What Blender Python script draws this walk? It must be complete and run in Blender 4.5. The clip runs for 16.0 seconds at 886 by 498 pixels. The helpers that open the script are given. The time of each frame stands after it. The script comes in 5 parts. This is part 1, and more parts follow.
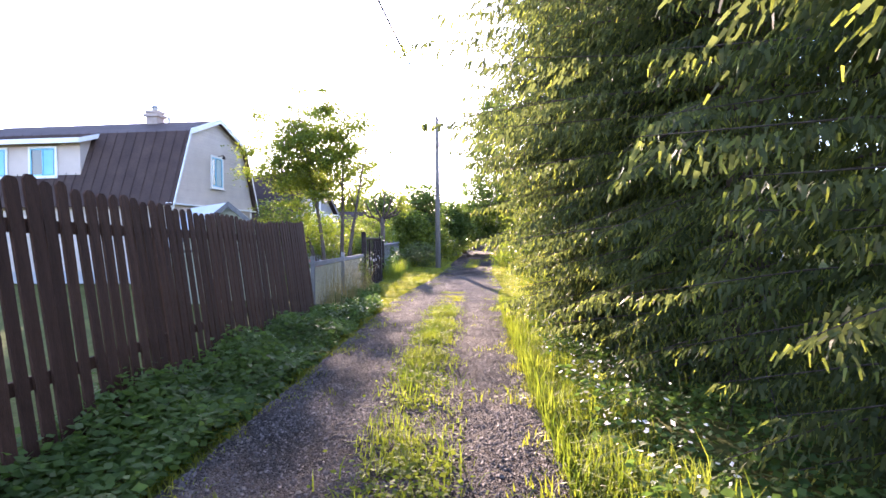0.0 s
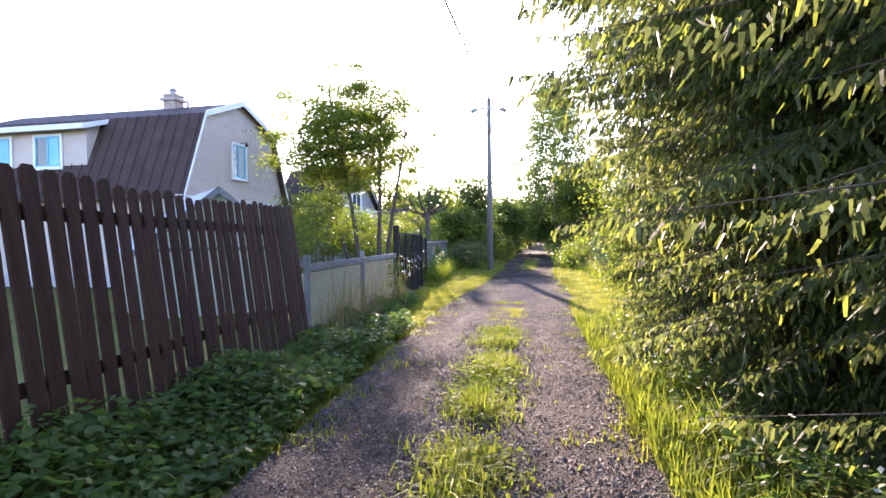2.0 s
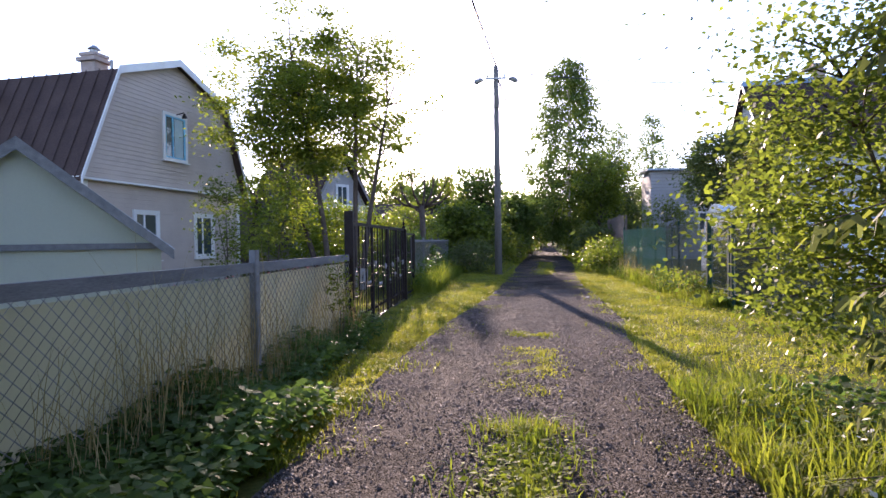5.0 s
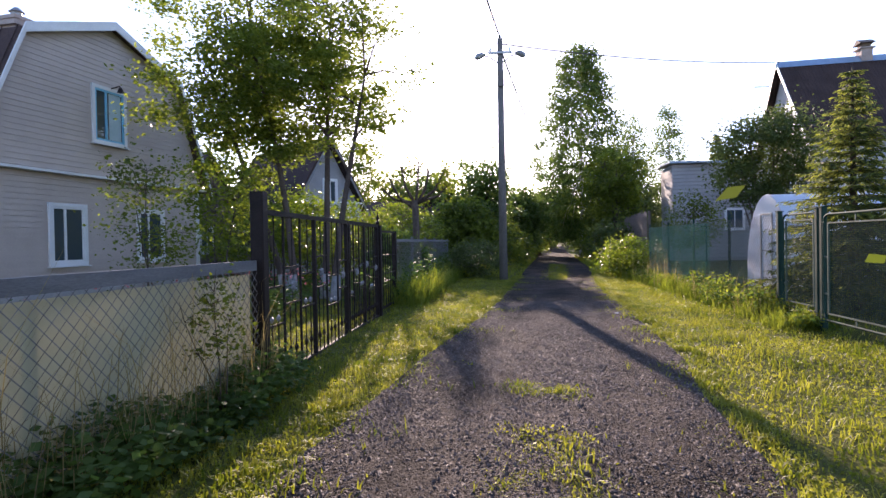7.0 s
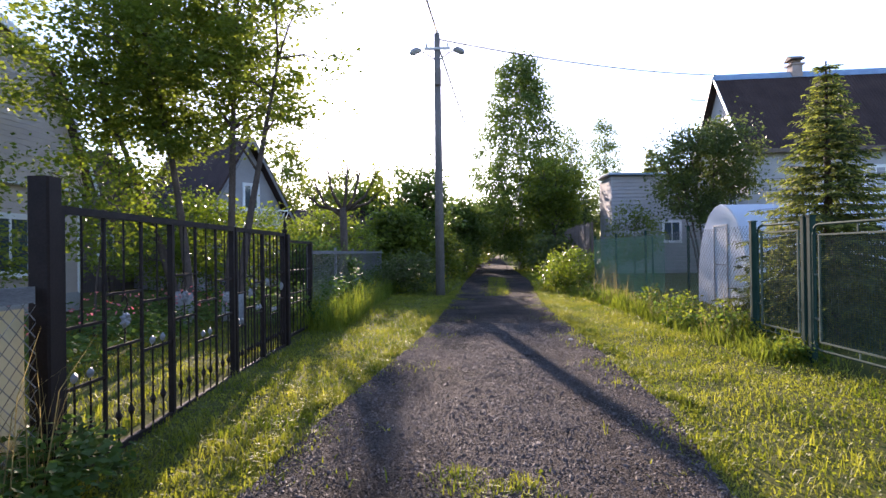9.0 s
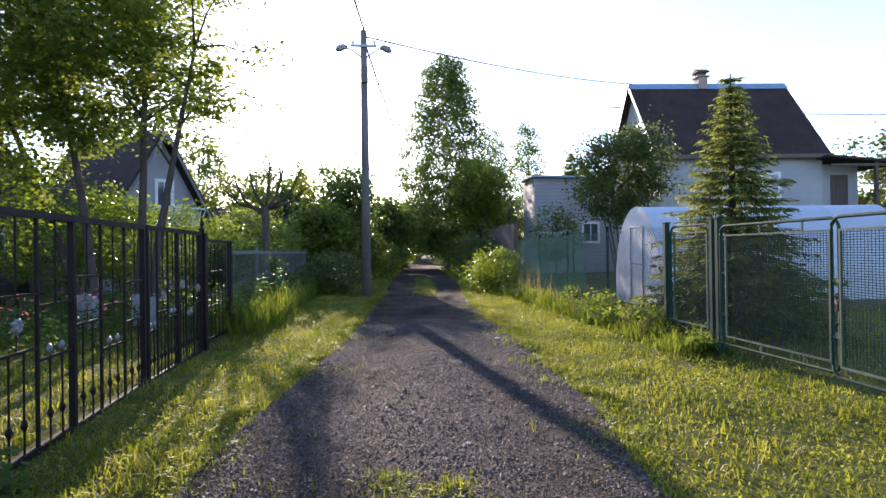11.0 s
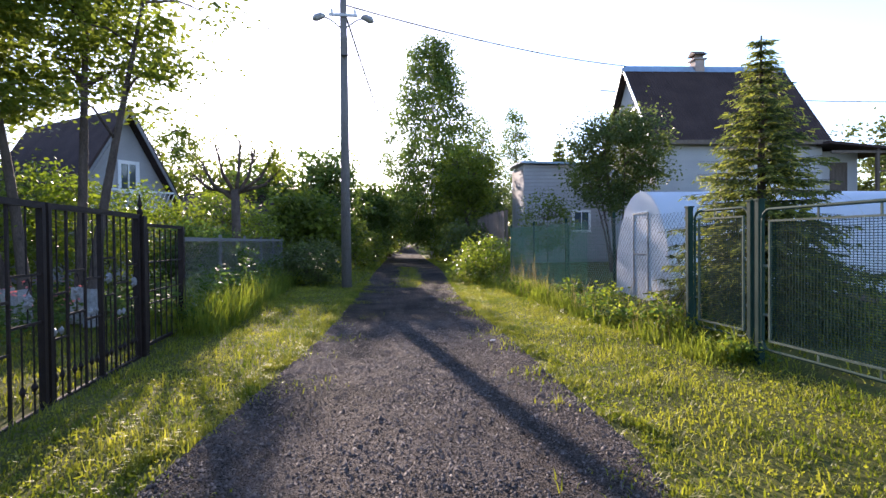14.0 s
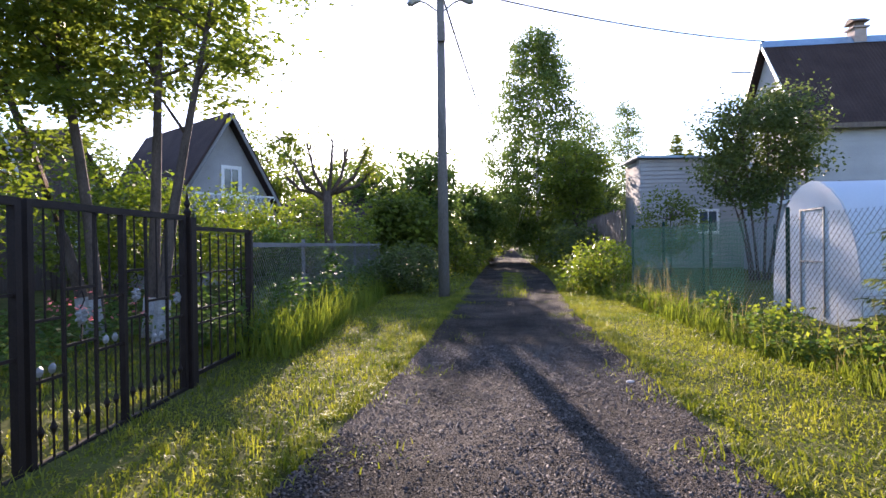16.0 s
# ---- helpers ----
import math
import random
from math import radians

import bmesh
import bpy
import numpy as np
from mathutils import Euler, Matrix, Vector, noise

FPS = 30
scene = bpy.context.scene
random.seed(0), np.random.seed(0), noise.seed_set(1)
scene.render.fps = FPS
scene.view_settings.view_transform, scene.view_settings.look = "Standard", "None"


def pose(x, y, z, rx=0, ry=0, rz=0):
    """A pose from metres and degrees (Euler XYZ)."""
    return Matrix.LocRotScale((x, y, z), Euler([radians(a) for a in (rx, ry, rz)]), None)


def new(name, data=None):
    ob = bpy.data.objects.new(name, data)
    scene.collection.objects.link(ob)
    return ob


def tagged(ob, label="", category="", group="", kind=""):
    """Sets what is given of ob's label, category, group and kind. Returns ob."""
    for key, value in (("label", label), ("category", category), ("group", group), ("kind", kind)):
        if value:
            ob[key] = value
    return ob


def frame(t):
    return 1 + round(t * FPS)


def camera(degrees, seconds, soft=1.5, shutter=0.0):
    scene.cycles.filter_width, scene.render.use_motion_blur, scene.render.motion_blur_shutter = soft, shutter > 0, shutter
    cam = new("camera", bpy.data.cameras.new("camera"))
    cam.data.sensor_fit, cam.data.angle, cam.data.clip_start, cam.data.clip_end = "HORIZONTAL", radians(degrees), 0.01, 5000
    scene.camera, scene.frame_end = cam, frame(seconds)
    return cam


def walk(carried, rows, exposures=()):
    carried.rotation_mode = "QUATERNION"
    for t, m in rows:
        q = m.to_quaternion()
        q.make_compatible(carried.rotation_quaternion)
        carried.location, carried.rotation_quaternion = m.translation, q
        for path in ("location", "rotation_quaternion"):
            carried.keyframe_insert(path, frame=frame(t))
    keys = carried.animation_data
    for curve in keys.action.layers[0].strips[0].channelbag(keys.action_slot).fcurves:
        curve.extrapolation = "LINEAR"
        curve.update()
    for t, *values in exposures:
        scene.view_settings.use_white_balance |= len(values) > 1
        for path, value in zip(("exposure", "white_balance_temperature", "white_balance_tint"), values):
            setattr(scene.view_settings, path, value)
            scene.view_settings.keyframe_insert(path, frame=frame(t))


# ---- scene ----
cam = camera(76.5, 16.0)
METRES, EYE, TILT, LEAN, TURN = 17.9, 1.5, 0.0, 0.0, 0.0
ROWS = [
    (0.0, 0.0, 0.0, 0.0, -0.01, -1.08, 0.51),
    (0.5, -0.0038, 0.0549, -0.0018, 2.44, -1.08, 0.54),
    (1.0, -0.0056, 0.1128, -0.0042, 4.76, -1.02, 0.58),
    (1.5, -0.0036, 0.1639, -0.0047, 5.18, -1.01, 0.63),
    (2.0, -0.002, 0.2194, -0.0074, 5.3, -1.0, 0.72),
    (2.5, -0.0036, 0.2681, -0.0078, 5.19, -0.98, 0.78),
    (3.0, -0.0074, 0.3205, -0.0098, 5.64, -0.94, 0.76),
    (3.5, -0.0065, 0.3704, -0.0115, 5.67, -0.94, 0.8),
    (6.0, -0.0029, 0.6123, -0.0167, 6.53, -0.77, 0.94),
    (6.5, -0.0007, 0.6587, -0.017, 6.74, -0.82, 0.96),
    (7.0, 0.0017, 0.7027, -0.0177, 6.99, -0.72, 1.02),
    (7.5, 0.0037, 0.7433, -0.0167, 6.71, -0.69, 1.01),
    (8.0, 0.0049, 0.7762, -0.0164, 6.58, -0.49, 1.02),
    (8.5, 0.0036, 0.8031, -0.0158, 4.66, -0.5, 0.78),
    (9.0, 0.004, 0.8095, -0.0162, 0.78, 0.31, 0.79),
    (9.5, 0.0039, 0.8131, -0.0164, -1.78, 0.46, 0.79),
    (12.0, 0.0019, 0.8142, -0.0166, -8.73, 0.02, 0.76),
    (12.5, 0.003, 0.8191, -0.0171, -9.31, -0.12, 0.75),
    (13.0, 0.0083, 0.836, -0.0181, -9.55, -0.49, 0.81),
    (13.5, 0.0102, 0.8618, -0.0191, -8.61, -0.76, 0.72),
    (14.0, 0.0104, 0.8907, -0.0176, -8.23, -0.91, 0.57),
    (14.5, 0.0133, 0.9181, -0.0163, -6.28, -0.76, 0.71),
    (15.0, 0.0139, 0.949, -0.0164, -3.46, -0.84, 0.64),
    (15.5, 0.0159, 0.9734, -0.0167, -1.87, -0.65, 0.67),
    (16.0, 0.0172, 0.9958, -0.0161, 2.21, -0.47, 0.77),
]
walk(cam, [(t, pose(0, 0, EYE, TILT, LEAN, TURN) @ pose(METRES * x, METRES * y, METRES * z, 90 + pitch, roll, yaw)) for t, x, y, z, yaw, pitch, roll in ROWS],
     exposures=[(0.0, 2.95, 6500, 36), (3.5, 2.35, 6450, 36), (6.5, 1.65, 6500, 34), (9.0, 1.75, 6350, 30), (12.0, 1.65, 6200, 26), (16.0, 1.9, 6350, 29)])

# ---- daylight: low evening sun ahead, a little to the left ----
SUN_AZ, SUN_EL = radians(7.4), radians(15.3)
TO_SUN = Vector((-math.sin(SUN_AZ) * math.cos(SUN_EL), math.cos(SUN_AZ) * math.cos(SUN_EL), math.sin(SUN_EL)))
sun = new("sun", bpy.data.lights.new("sun", "SUN"))
sun.data.energy, sun.data.angle, sun.data.color = 4.2, radians(0.6), (1.0, 0.86, 0.66)
sun.rotation_mode = "QUATERNION"
sun.rotation_quaternion = TO_SUN.to_track_quat("Z", "Y")
world = bpy.data.worlds.new("sky")
scene.world = world
world.use_nodes = True
wn = world.node_tree.nodes
sky = wn.new("ShaderNodeTexSky")
sky.sky_type = "NISHITA"
sky.sun_disc = False
sky.sun_elevation, sky.sun_rotation = SUN_EL, -SUN_AZ
sky.dust_density, sky.air_density, sky.ozone_density = 0.35, 1.0, 2.5
wn["Background"].inputs["Strength"].default_value = 0.15
world.node_tree.links.new(sky.outputs["Color"], wn["Background"].inputs["Color"])

# ---- materials ----


def rgba(c):
    return (c[0], c[1], c[2], 1.0)


def surface(name, dark, light, rough=0.8, scale=6.0, fine=60.0, bump=0.15, metal=0.0, stretch=(1, 1, 1), vary=0.25, space="Object", spec=0.4):
    """A painted, wooden, stone or metal surface: stains at one scale, grain at another, relief, and a shift from piece to piece."""
    m = bpy.data.materials.new(name)
    m.use_nodes = True
    nt = m.node_tree
    n, link = nt.nodes, nt.links.new
    b = n["Principled BSDF"]
    co = n.new("ShaderNodeTexCoord")
    mp = n.new("ShaderNodeMapping")
    mp.inputs["Scale"].default_value = stretch
    link(co.outputs[space], mp.inputs["Vector"])
    n1 = n.new("ShaderNodeTexNoise")
    n1.inputs["Scale"].default_value, n1.inputs["Detail"].default_value = scale, 5
    n2 = n.new("ShaderNodeTexNoise")
    n2.inputs["Scale"].default_value, n2.inputs["Detail"].default_value = fine, 4
    link(mp.outputs["Vector"], n1.inputs["Vector"])
    link(mp.outputs["Vector"], n2.inputs["Vector"])
    mix = n.new("ShaderNodeMath")
    mix.operation = "MULTIPLY_ADD"
    mix.inputs[1].default_value = 0.5
    link(n1.outputs["Fac"], mix.inputs[0])
    half = n.new("ShaderNodeMath")
    half.operation = "MULTIPLY"
    half.inputs[1].default_value = 0.5
    link(n2.outputs["Fac"], half.inputs[0])
    link(half.outputs[0], mix.inputs[2])
    ramp = n.new("ShaderNodeValToRGB")
    ramp.color_ramp.elements[0].position, ramp.color_ramp.elements[1].position = 0.32, 0.68
    ramp.color_ramp.elements[0].color, ramp.color_ramp.elements[1].color = rgba(dark), rgba(light)
    link(mix.outputs[0], ramp.inputs["Fac"])
    info = n.new("ShaderNodeObjectInfo")
    geo = n.new("ShaderNodeNewGeometry")
    add = n.new("ShaderNodeMath")
    link(info.outputs["Random"], add.inputs[0])
    link(geo.outputs["Random Per Island"], add.inputs[1])
    rng = n.new("ShaderNodeMapRange")
    rng.inputs["From Max"].default_value = 2.0
    rng.inputs["To Min"].default_value, rng.inputs["To Max"].default_value = 1 - vary, 1 + vary
    link(add.outputs[0], rng.inputs["Value"])
    hsv = n.new("ShaderNodeHueSaturation")
    link(rng.outputs["Result"], hsv.inputs["Value"])
    link(ramp.outputs["Color"], hsv.inputs["Color"])
    link(hsv.outputs["Color"], b.inputs["Base Color"])
    b.inputs["Roughness"].default_value, b.inputs["Metallic"].default_value = rough, metal
    b.inputs["Specular IOR Level"].default_value = spec
    bp = n.new("ShaderNodeBump")
    bp.inputs["Strength"].default_value, bp.inputs["Distance"].default_value = bump, 0.02
    link(mix.outputs[0], bp.inputs["Height"])
    link(bp.outputs["Normal"], b.inputs["Normal"])
    return m


def leafy(name, dark, light, through_light=0.45, rough=0.45, scale=0.8):
    """Leaves, needles and blades: a colour for each leaf, patches over the plant, and light that passes through."""
    m = bpy.data.materials.new(name)
    m.use_nodes = True
    nt = m.node_tree
    n, link = nt.nodes, nt.links.new
    b = n["Principled BSDF"]
    geo = n.new("ShaderNodeNewGeometry")
    co = n.new("ShaderNodeTexCoord")
    no = n.new("ShaderNodeTexNoise")
    no.inputs["Scale"].default_value = scale
    link(co.outputs["Object"], no.inputs["Vector"])
    add = n.new("ShaderNodeMath")
    add.operation = "MULTIPLY_ADD"
    add.inputs[1].default_value = 0.42
    link(geo.outputs["Random Per Island"], add.inputs[0])
    sub = n.new("ShaderNodeMath")
    sub.operation = "MULTIPLY_ADD"
    sub.inputs[1].default_value, sub.inputs[2].default_value = 1.5, -0.46
    link(no.outputs["Fac"], sub.inputs[0])
    link(sub.outputs[0], add.inputs[2])
    ramp = n.new("ShaderNodeValToRGB")
    ramp.color_ramp.elements[0].color, ramp.color_ramp.elements[1].color = rgba(dark), rgba(light)
    ramp.color_ramp.elements[0].position, ramp.color_ramp.elements[1].position = 0.1, 0.9
    link(add.outputs[0], ramp.inputs["Fac"])
    link(ramp.outputs["Color"], b.inputs["Base Color"])
    b.inputs["Roughness"].default_value = rough
    b.inputs["Specular IOR Level"].default_value = 0.2
    tr = n.new("ShaderNodeBsdfTranslucent")
    gain = n.new("ShaderNodeHueSaturation")
    gain.inputs["Saturation"].default_value, gain.inputs["Value"].default_value = 1.1, 1.5
    link(ramp.outputs["Color"], gain.inputs["Color"])
    link(gain.outputs["Color"], tr.inputs["Color"])
    mx = n.new("ShaderNodeMixShader")
    mx.inputs["Fac"].default_value = through_light
    link(b.outputs["BSDF"], mx.inputs[1])
    link(tr.outputs["BSDF"], mx.inputs[2])
    link(mx.outputs["Shader"], n["Material Output"].inputs["Surface"])
    return m


def pane_glass(name):
    m = bpy.data.materials.new(name)
    m.use_nodes = True
    b = m.node_tree.nodes["Principled BSDF"]
    b.inputs["Base Color"].default_value = (0.05, 0.07, 0.08, 1)
    b.inputs["Roughness"].default_value = 0.04
    b.inputs["Specular IOR Level"].default_value = 0.9
    return m


def sheet_film(name, colour, through_light):
    """Milky greenhouse film or sheet that lets light through."""
    m = surface(name, [c * 0.88 for c in colour], colour, 0.35, 1.5, 30, 0.05, vary=0.05)
    n, link = m.node_tree.nodes, m.node_tree.links.new
    tr = n.new("ShaderNodeBsdfTranslucent")
    tr.inputs["Color"].default_value = rgba(colour)
    mx = n.new("ShaderNodeMixShader")
    mx.inputs["Fac"].default_value = through_light
    link(n["Principled BSDF"].outputs["BSDF"], mx.inputs[1])
    link(tr.outputs["BSDF"], mx.inputs[2])
    link(mx.outputs["Shader"], n["Material Output"].inputs["Surface"])
    return m




def gravel_bed(name):
    """Crushed stone trodden into dust: stones of two sizes, each with its own grey, pale dusty patches between."""
    m = bpy.data.materials.new(name)
    m.use_nodes = True
    n, link = m.node_tree.nodes, m.node_tree.links.new
    b = n["Principled BSDF"]
    co = n.new("ShaderNodeTexCoord")
    heights = []
    tones = []
    for sc in (38.0, 85.0):
        v = n.new("ShaderNodeTexVoronoi")
        v.inputs["Scale"].default_value = sc
        link(co.outputs["Object"], v.inputs["Vector"])
        sep = n.new("ShaderNodeSeparateColor")
        link(v.outputs["Color"], sep.inputs["Color"])
        h = n.new("ShaderNodeMath")
        h.operation = "MULTIPLY_ADD"
        h.inputs[1].default_value = -1.0
        link(v.outputs["Distance"], h.inputs[0])
        link(sep.outputs["Red"], h.inputs[2])
        heights.append(h)
        tones.append(sep)
    patch = n.new("ShaderNodeTexNoise")
    patch.inputs["Scale"].default_value, patch.inputs["Detail"].default_value = 1.1, 6
    link(co.outputs["Object"], patch.inputs["Vector"])
    mixt = n.new("ShaderNodeMath")
    mixt.inputs[1].default_value = 0.0
    link(tones[0].outputs["Green"], mixt.inputs[0])
    link(tones[1].outputs["Green"], mixt.inputs[1])
    sm = n.new("ShaderNodeMath")
    sm.operation = "MULTIPLY_ADD"
    sm.inputs[1].default_value = 0.28
    link(mixt.outputs[0], sm.inputs[0])
    sp = n.new("ShaderNodeMath")
    sp.operation = "MULTIPLY_ADD"
    sp.inputs[1].default_value, sp.inputs[2].default_value = 1.8, -0.65
    link(patch.outputs["Fac"], sp.inputs[0])
    link(sp.outputs[0], sm.inputs[2])
    ramp = n.new("ShaderNodeValToRGB")
    ramp.color_ramp.elements[0].color, ramp.color_ramp.elements[1].color = (0.026, 0.0205, 0.0175, 1), (0.135, 0.109, 0.09, 1)
    ramp.color_ramp.elements[0].position, ramp.color_ramp.elements[1].position = 0.2, 0.95
    link(sm.outputs[0], ramp.inputs["Fac"])
    link(ramp.outputs["Color"], b.inputs["Base Color"])
    b.inputs["Roughness"].default_value = 0.92
    b.inputs["Specular IOR Level"].default_value = 0.15
    first = None
    for h, d in zip(heights, (0.06, 0.026)):
        bp = n.new("ShaderNodeBump")
        bp.inputs["Strength"].default_value, bp.inputs["Distance"].default_value = 1.0, d
        link(h.outputs[0], bp.inputs["Height"])
        if first:
            link(first.outputs["Normal"], bp.inputs["Normal"])
        first = bp
    link(first.outputs["Normal"], b.inputs["Normal"])
    return m


M_GRAVEL = gravel_bed("gravel_road")
M_PEBBLE = surface("pebble", (0.05, 0.041, 0.035), (0.215, 0.178, 0.152), 0.8, 8, 60, 0.2, vary=0.75)
M_SOIL = surface("soil_and_moss", (0.045, 0.052, 0.014), (0.13, 0.13, 0.035), 0.95, 0.9, 30, 0.6, vary=0.0, spec=0.05)
M_BROWN = surface("brown_stained_wood", (0.035, 0.017, 0.011), (0.09, 0.044, 0.028), 0.85, 3, 40, 0.35, stretch=(6, 6, 0.6), vary=0.35, spec=0.15)
M_GREYWOOD = surface("weathered_grey_wood", (0.11, 0.11, 0.11), (0.24, 0.235, 0.23), 0.85, 3, 45, 0.3, stretch=(4, 0.6, 4))
M_OLDWOOD = surface("old_brown_wood", (0.07, 0.05, 0.04), (0.17, 0.13, 0.10), 0.85, 3, 40, 0.3, stretch=(4, 4, 0.5))
M_STEEL = surface("galvanised_wire", (0.22, 0.22, 0.22), (0.42, 0.42, 0.41), 0.5, 8, 80, 0.05, 0.7)
M_IRON = surface("dark_brown_painted_iron", (0.012, 0.007, 0.006), (0.028, 0.018, 0.015), 0.6, 6, 70, 0.06, spec=0.18)
M_GREENIRON = surface("green_painted_iron", (0.012, 0.036, 0.026), (0.028, 0.066, 0.048), 0.75, 6, 70, 0.06, spec=0.12)
M_GREYGREEN = surface("faded_green_painted_tube", (0.06, 0.085, 0.062), (0.12, 0.155, 0.115), 0.75, 6, 70, 0.06, spec=0.15)
M_FLOWER = surface("cast_grey_flower", (0.15, 0.15, 0.15), (0.28, 0.28, 0.28), 0.5, 8, 60, 0.1)
M_SIDING = surface("cream_siding", (0.44, 0.365, 0.315), (0.56, 0.475, 0.415), 0.6, 1.5, 40, 0.05, vary=0.06)
M_WHITE = surface("white_paint", (0.66, 0.66, 0.64), (0.82, 0.82, 0.80), 0.5, 2, 40, 0.04, vary=0.04)
M_ROOF = surface("dark_brown_roof_sheet", (0.045, 0.029, 0.026), (0.085, 0.056, 0.048), 0.75, 1.5, 25, 0.15, vary=0.05, spec=0.15)
M_RENDER = surface("dull_grey_render", (0.27, 0.265, 0.265), (0.40, 0.39, 0.385), 0.85, 1.2, 25, 0.15, vary=0.05)
M_SLATE = surface("dark_corrugated_roof", (0.03, 0.02, 0.018), (0.066, 0.044, 0.039), 0.85, 1.2, 20, 0.2, vary=0.1, spec=0.12)
M_BLOCK = surface("pale_block_wall", (0.31, 0.31, 0.31), (0.44, 0.43, 0.42), 0.85, 0.8, 25, 0.2, vary=0.06)
M_RIDGE = surface("blue_grey_ridge_metal", (0.16, 0.24, 0.33), (0.26, 0.36, 0.46), 0.4, 3, 30, 0.03, 0.3)
M_BRICK = surface("chimney_brick", (0.26, 0.2, 0.17), (0.42, 0.34, 0.3), 0.9, 4, 40, 0.3, vary=0.2)
M_TURQ = surface("turquoise_window_paint", (0.12, 0.42, 0.6), (0.2, 0.55, 0.72), 0.5, 3, 40, 0.03)
M_CURTAIN = surface("pale_curtain", (0.35, 0.5, 0.52), (0.5, 0.62, 0.64), 0.8, 6, 40, 0.1)
M_BARK = surface("bark", (0.055, 0.042, 0.035), (0.15, 0.115, 0.095), 0.95, 9, 60, 0.8, stretch=(1, 1, 0.3), spec=0.1)
M_BIRCHBARK = surface("birch_bark", (0.12, 0.11, 0.1), (0.6, 0.58, 0.55), 0.85, 7, 40, 0.3, stretch=(1, 1, 2))
M_LIME = surface("whitewash", (0.2, 0.195, 0.19), (0.42, 0.41, 0.4), 0.9, 6, 40, 0.4)
M_POLE = surface("concrete_pole", (0.09, 0.08, 0.072), (0.18, 0.162, 0.148), 0.9, 3, 50, 0.25, stretch=(1, 1, 0.2))
M_CABLE = surface("black_cable", (0.02, 0.02, 0.02), (0.05, 0.05, 0.05), 0.6, 3, 30, 0.0)
M_FILM = sheet_film("white_greenhouse_sheet", (0.72, 0.76, 0.80), 0.35)
M_PANEL = sheet_film("yellowish_sheet_panel", (0.66, 0.62, 0.45), 0.5)
M_STRAW = leafy("dry_stalks", (0.22, 0.17, 0.07), (0.42, 0.34, 0.16), 0.3, 0.7)
M_FILM2 = sheet_film("milky_frame_film", (0.62, 0.64, 0.52), 0.4)
M_NET = sheet_film("green_netting", (0.12, 0.29, 0.21), 0.45)
M_GLASS = pane_glass("window_glass")
M_SPRUCE = leafy("spruce_needles", (0.036, 0.05, 0.019), (0.12, 0.14, 0.046), 0.5, 0.65, 0.9)
M_SHOOT = leafy("fresh_spruce_shoots", (0.09, 0.12, 0.024), (0.25, 0.265, 0.06), 0.5, 0.6, 0.9)
M_MAPLE = leafy("broad_leaves", (0.055, 0.08, 0.016), (0.18, 0.22, 0.04), 0.6, 0.4, 0.5)
M_YELLOWLEAF = leafy("yellow_green_leaves", (0.07, 0.11, 0.015), (0.22, 0.26, 0.04), 0.5, 0.4, 0.5)
M_BIRCH = leafy("birch_leaves", (0.04, 0.07, 0.016), (0.13, 0.18, 0.045), 0.5, 0.4, 0.4)
M_DARKLEAF = leafy("dark_leaves", (0.043, 0.063, 0.02), (0.12, 0.15, 0.045), 0.5, 0.45, 0.4)
M_WEED = leafy("weed_leaves", (0.04, 0.075, 0.018), (0.12, 0.19, 0.045), 0.45, 0.6, 1.0)
M_GRASS = leafy("grass_blades", (0.07, 0.105, 0.012), (0.28, 0.28, 0.045), 0.5, 0.55, 1.3)
M_TALL = leafy("tall_grass", (0.075, 0.115, 0.016), (0.23, 0.26, 0.045), 0.5, 0.7, 0.9)
M_PINK = leafy("pink_petals", (0.5, 0.12, 0.13), (0.75, 0.3, 0.3), 0.4)
M_BLOSSOM = leafy("white_petals", (0.6, 0.6, 0.55), (0.8, 0.8, 0.75), 0.4)

# ---- building kit ----
rs = np.random.RandomState(7)


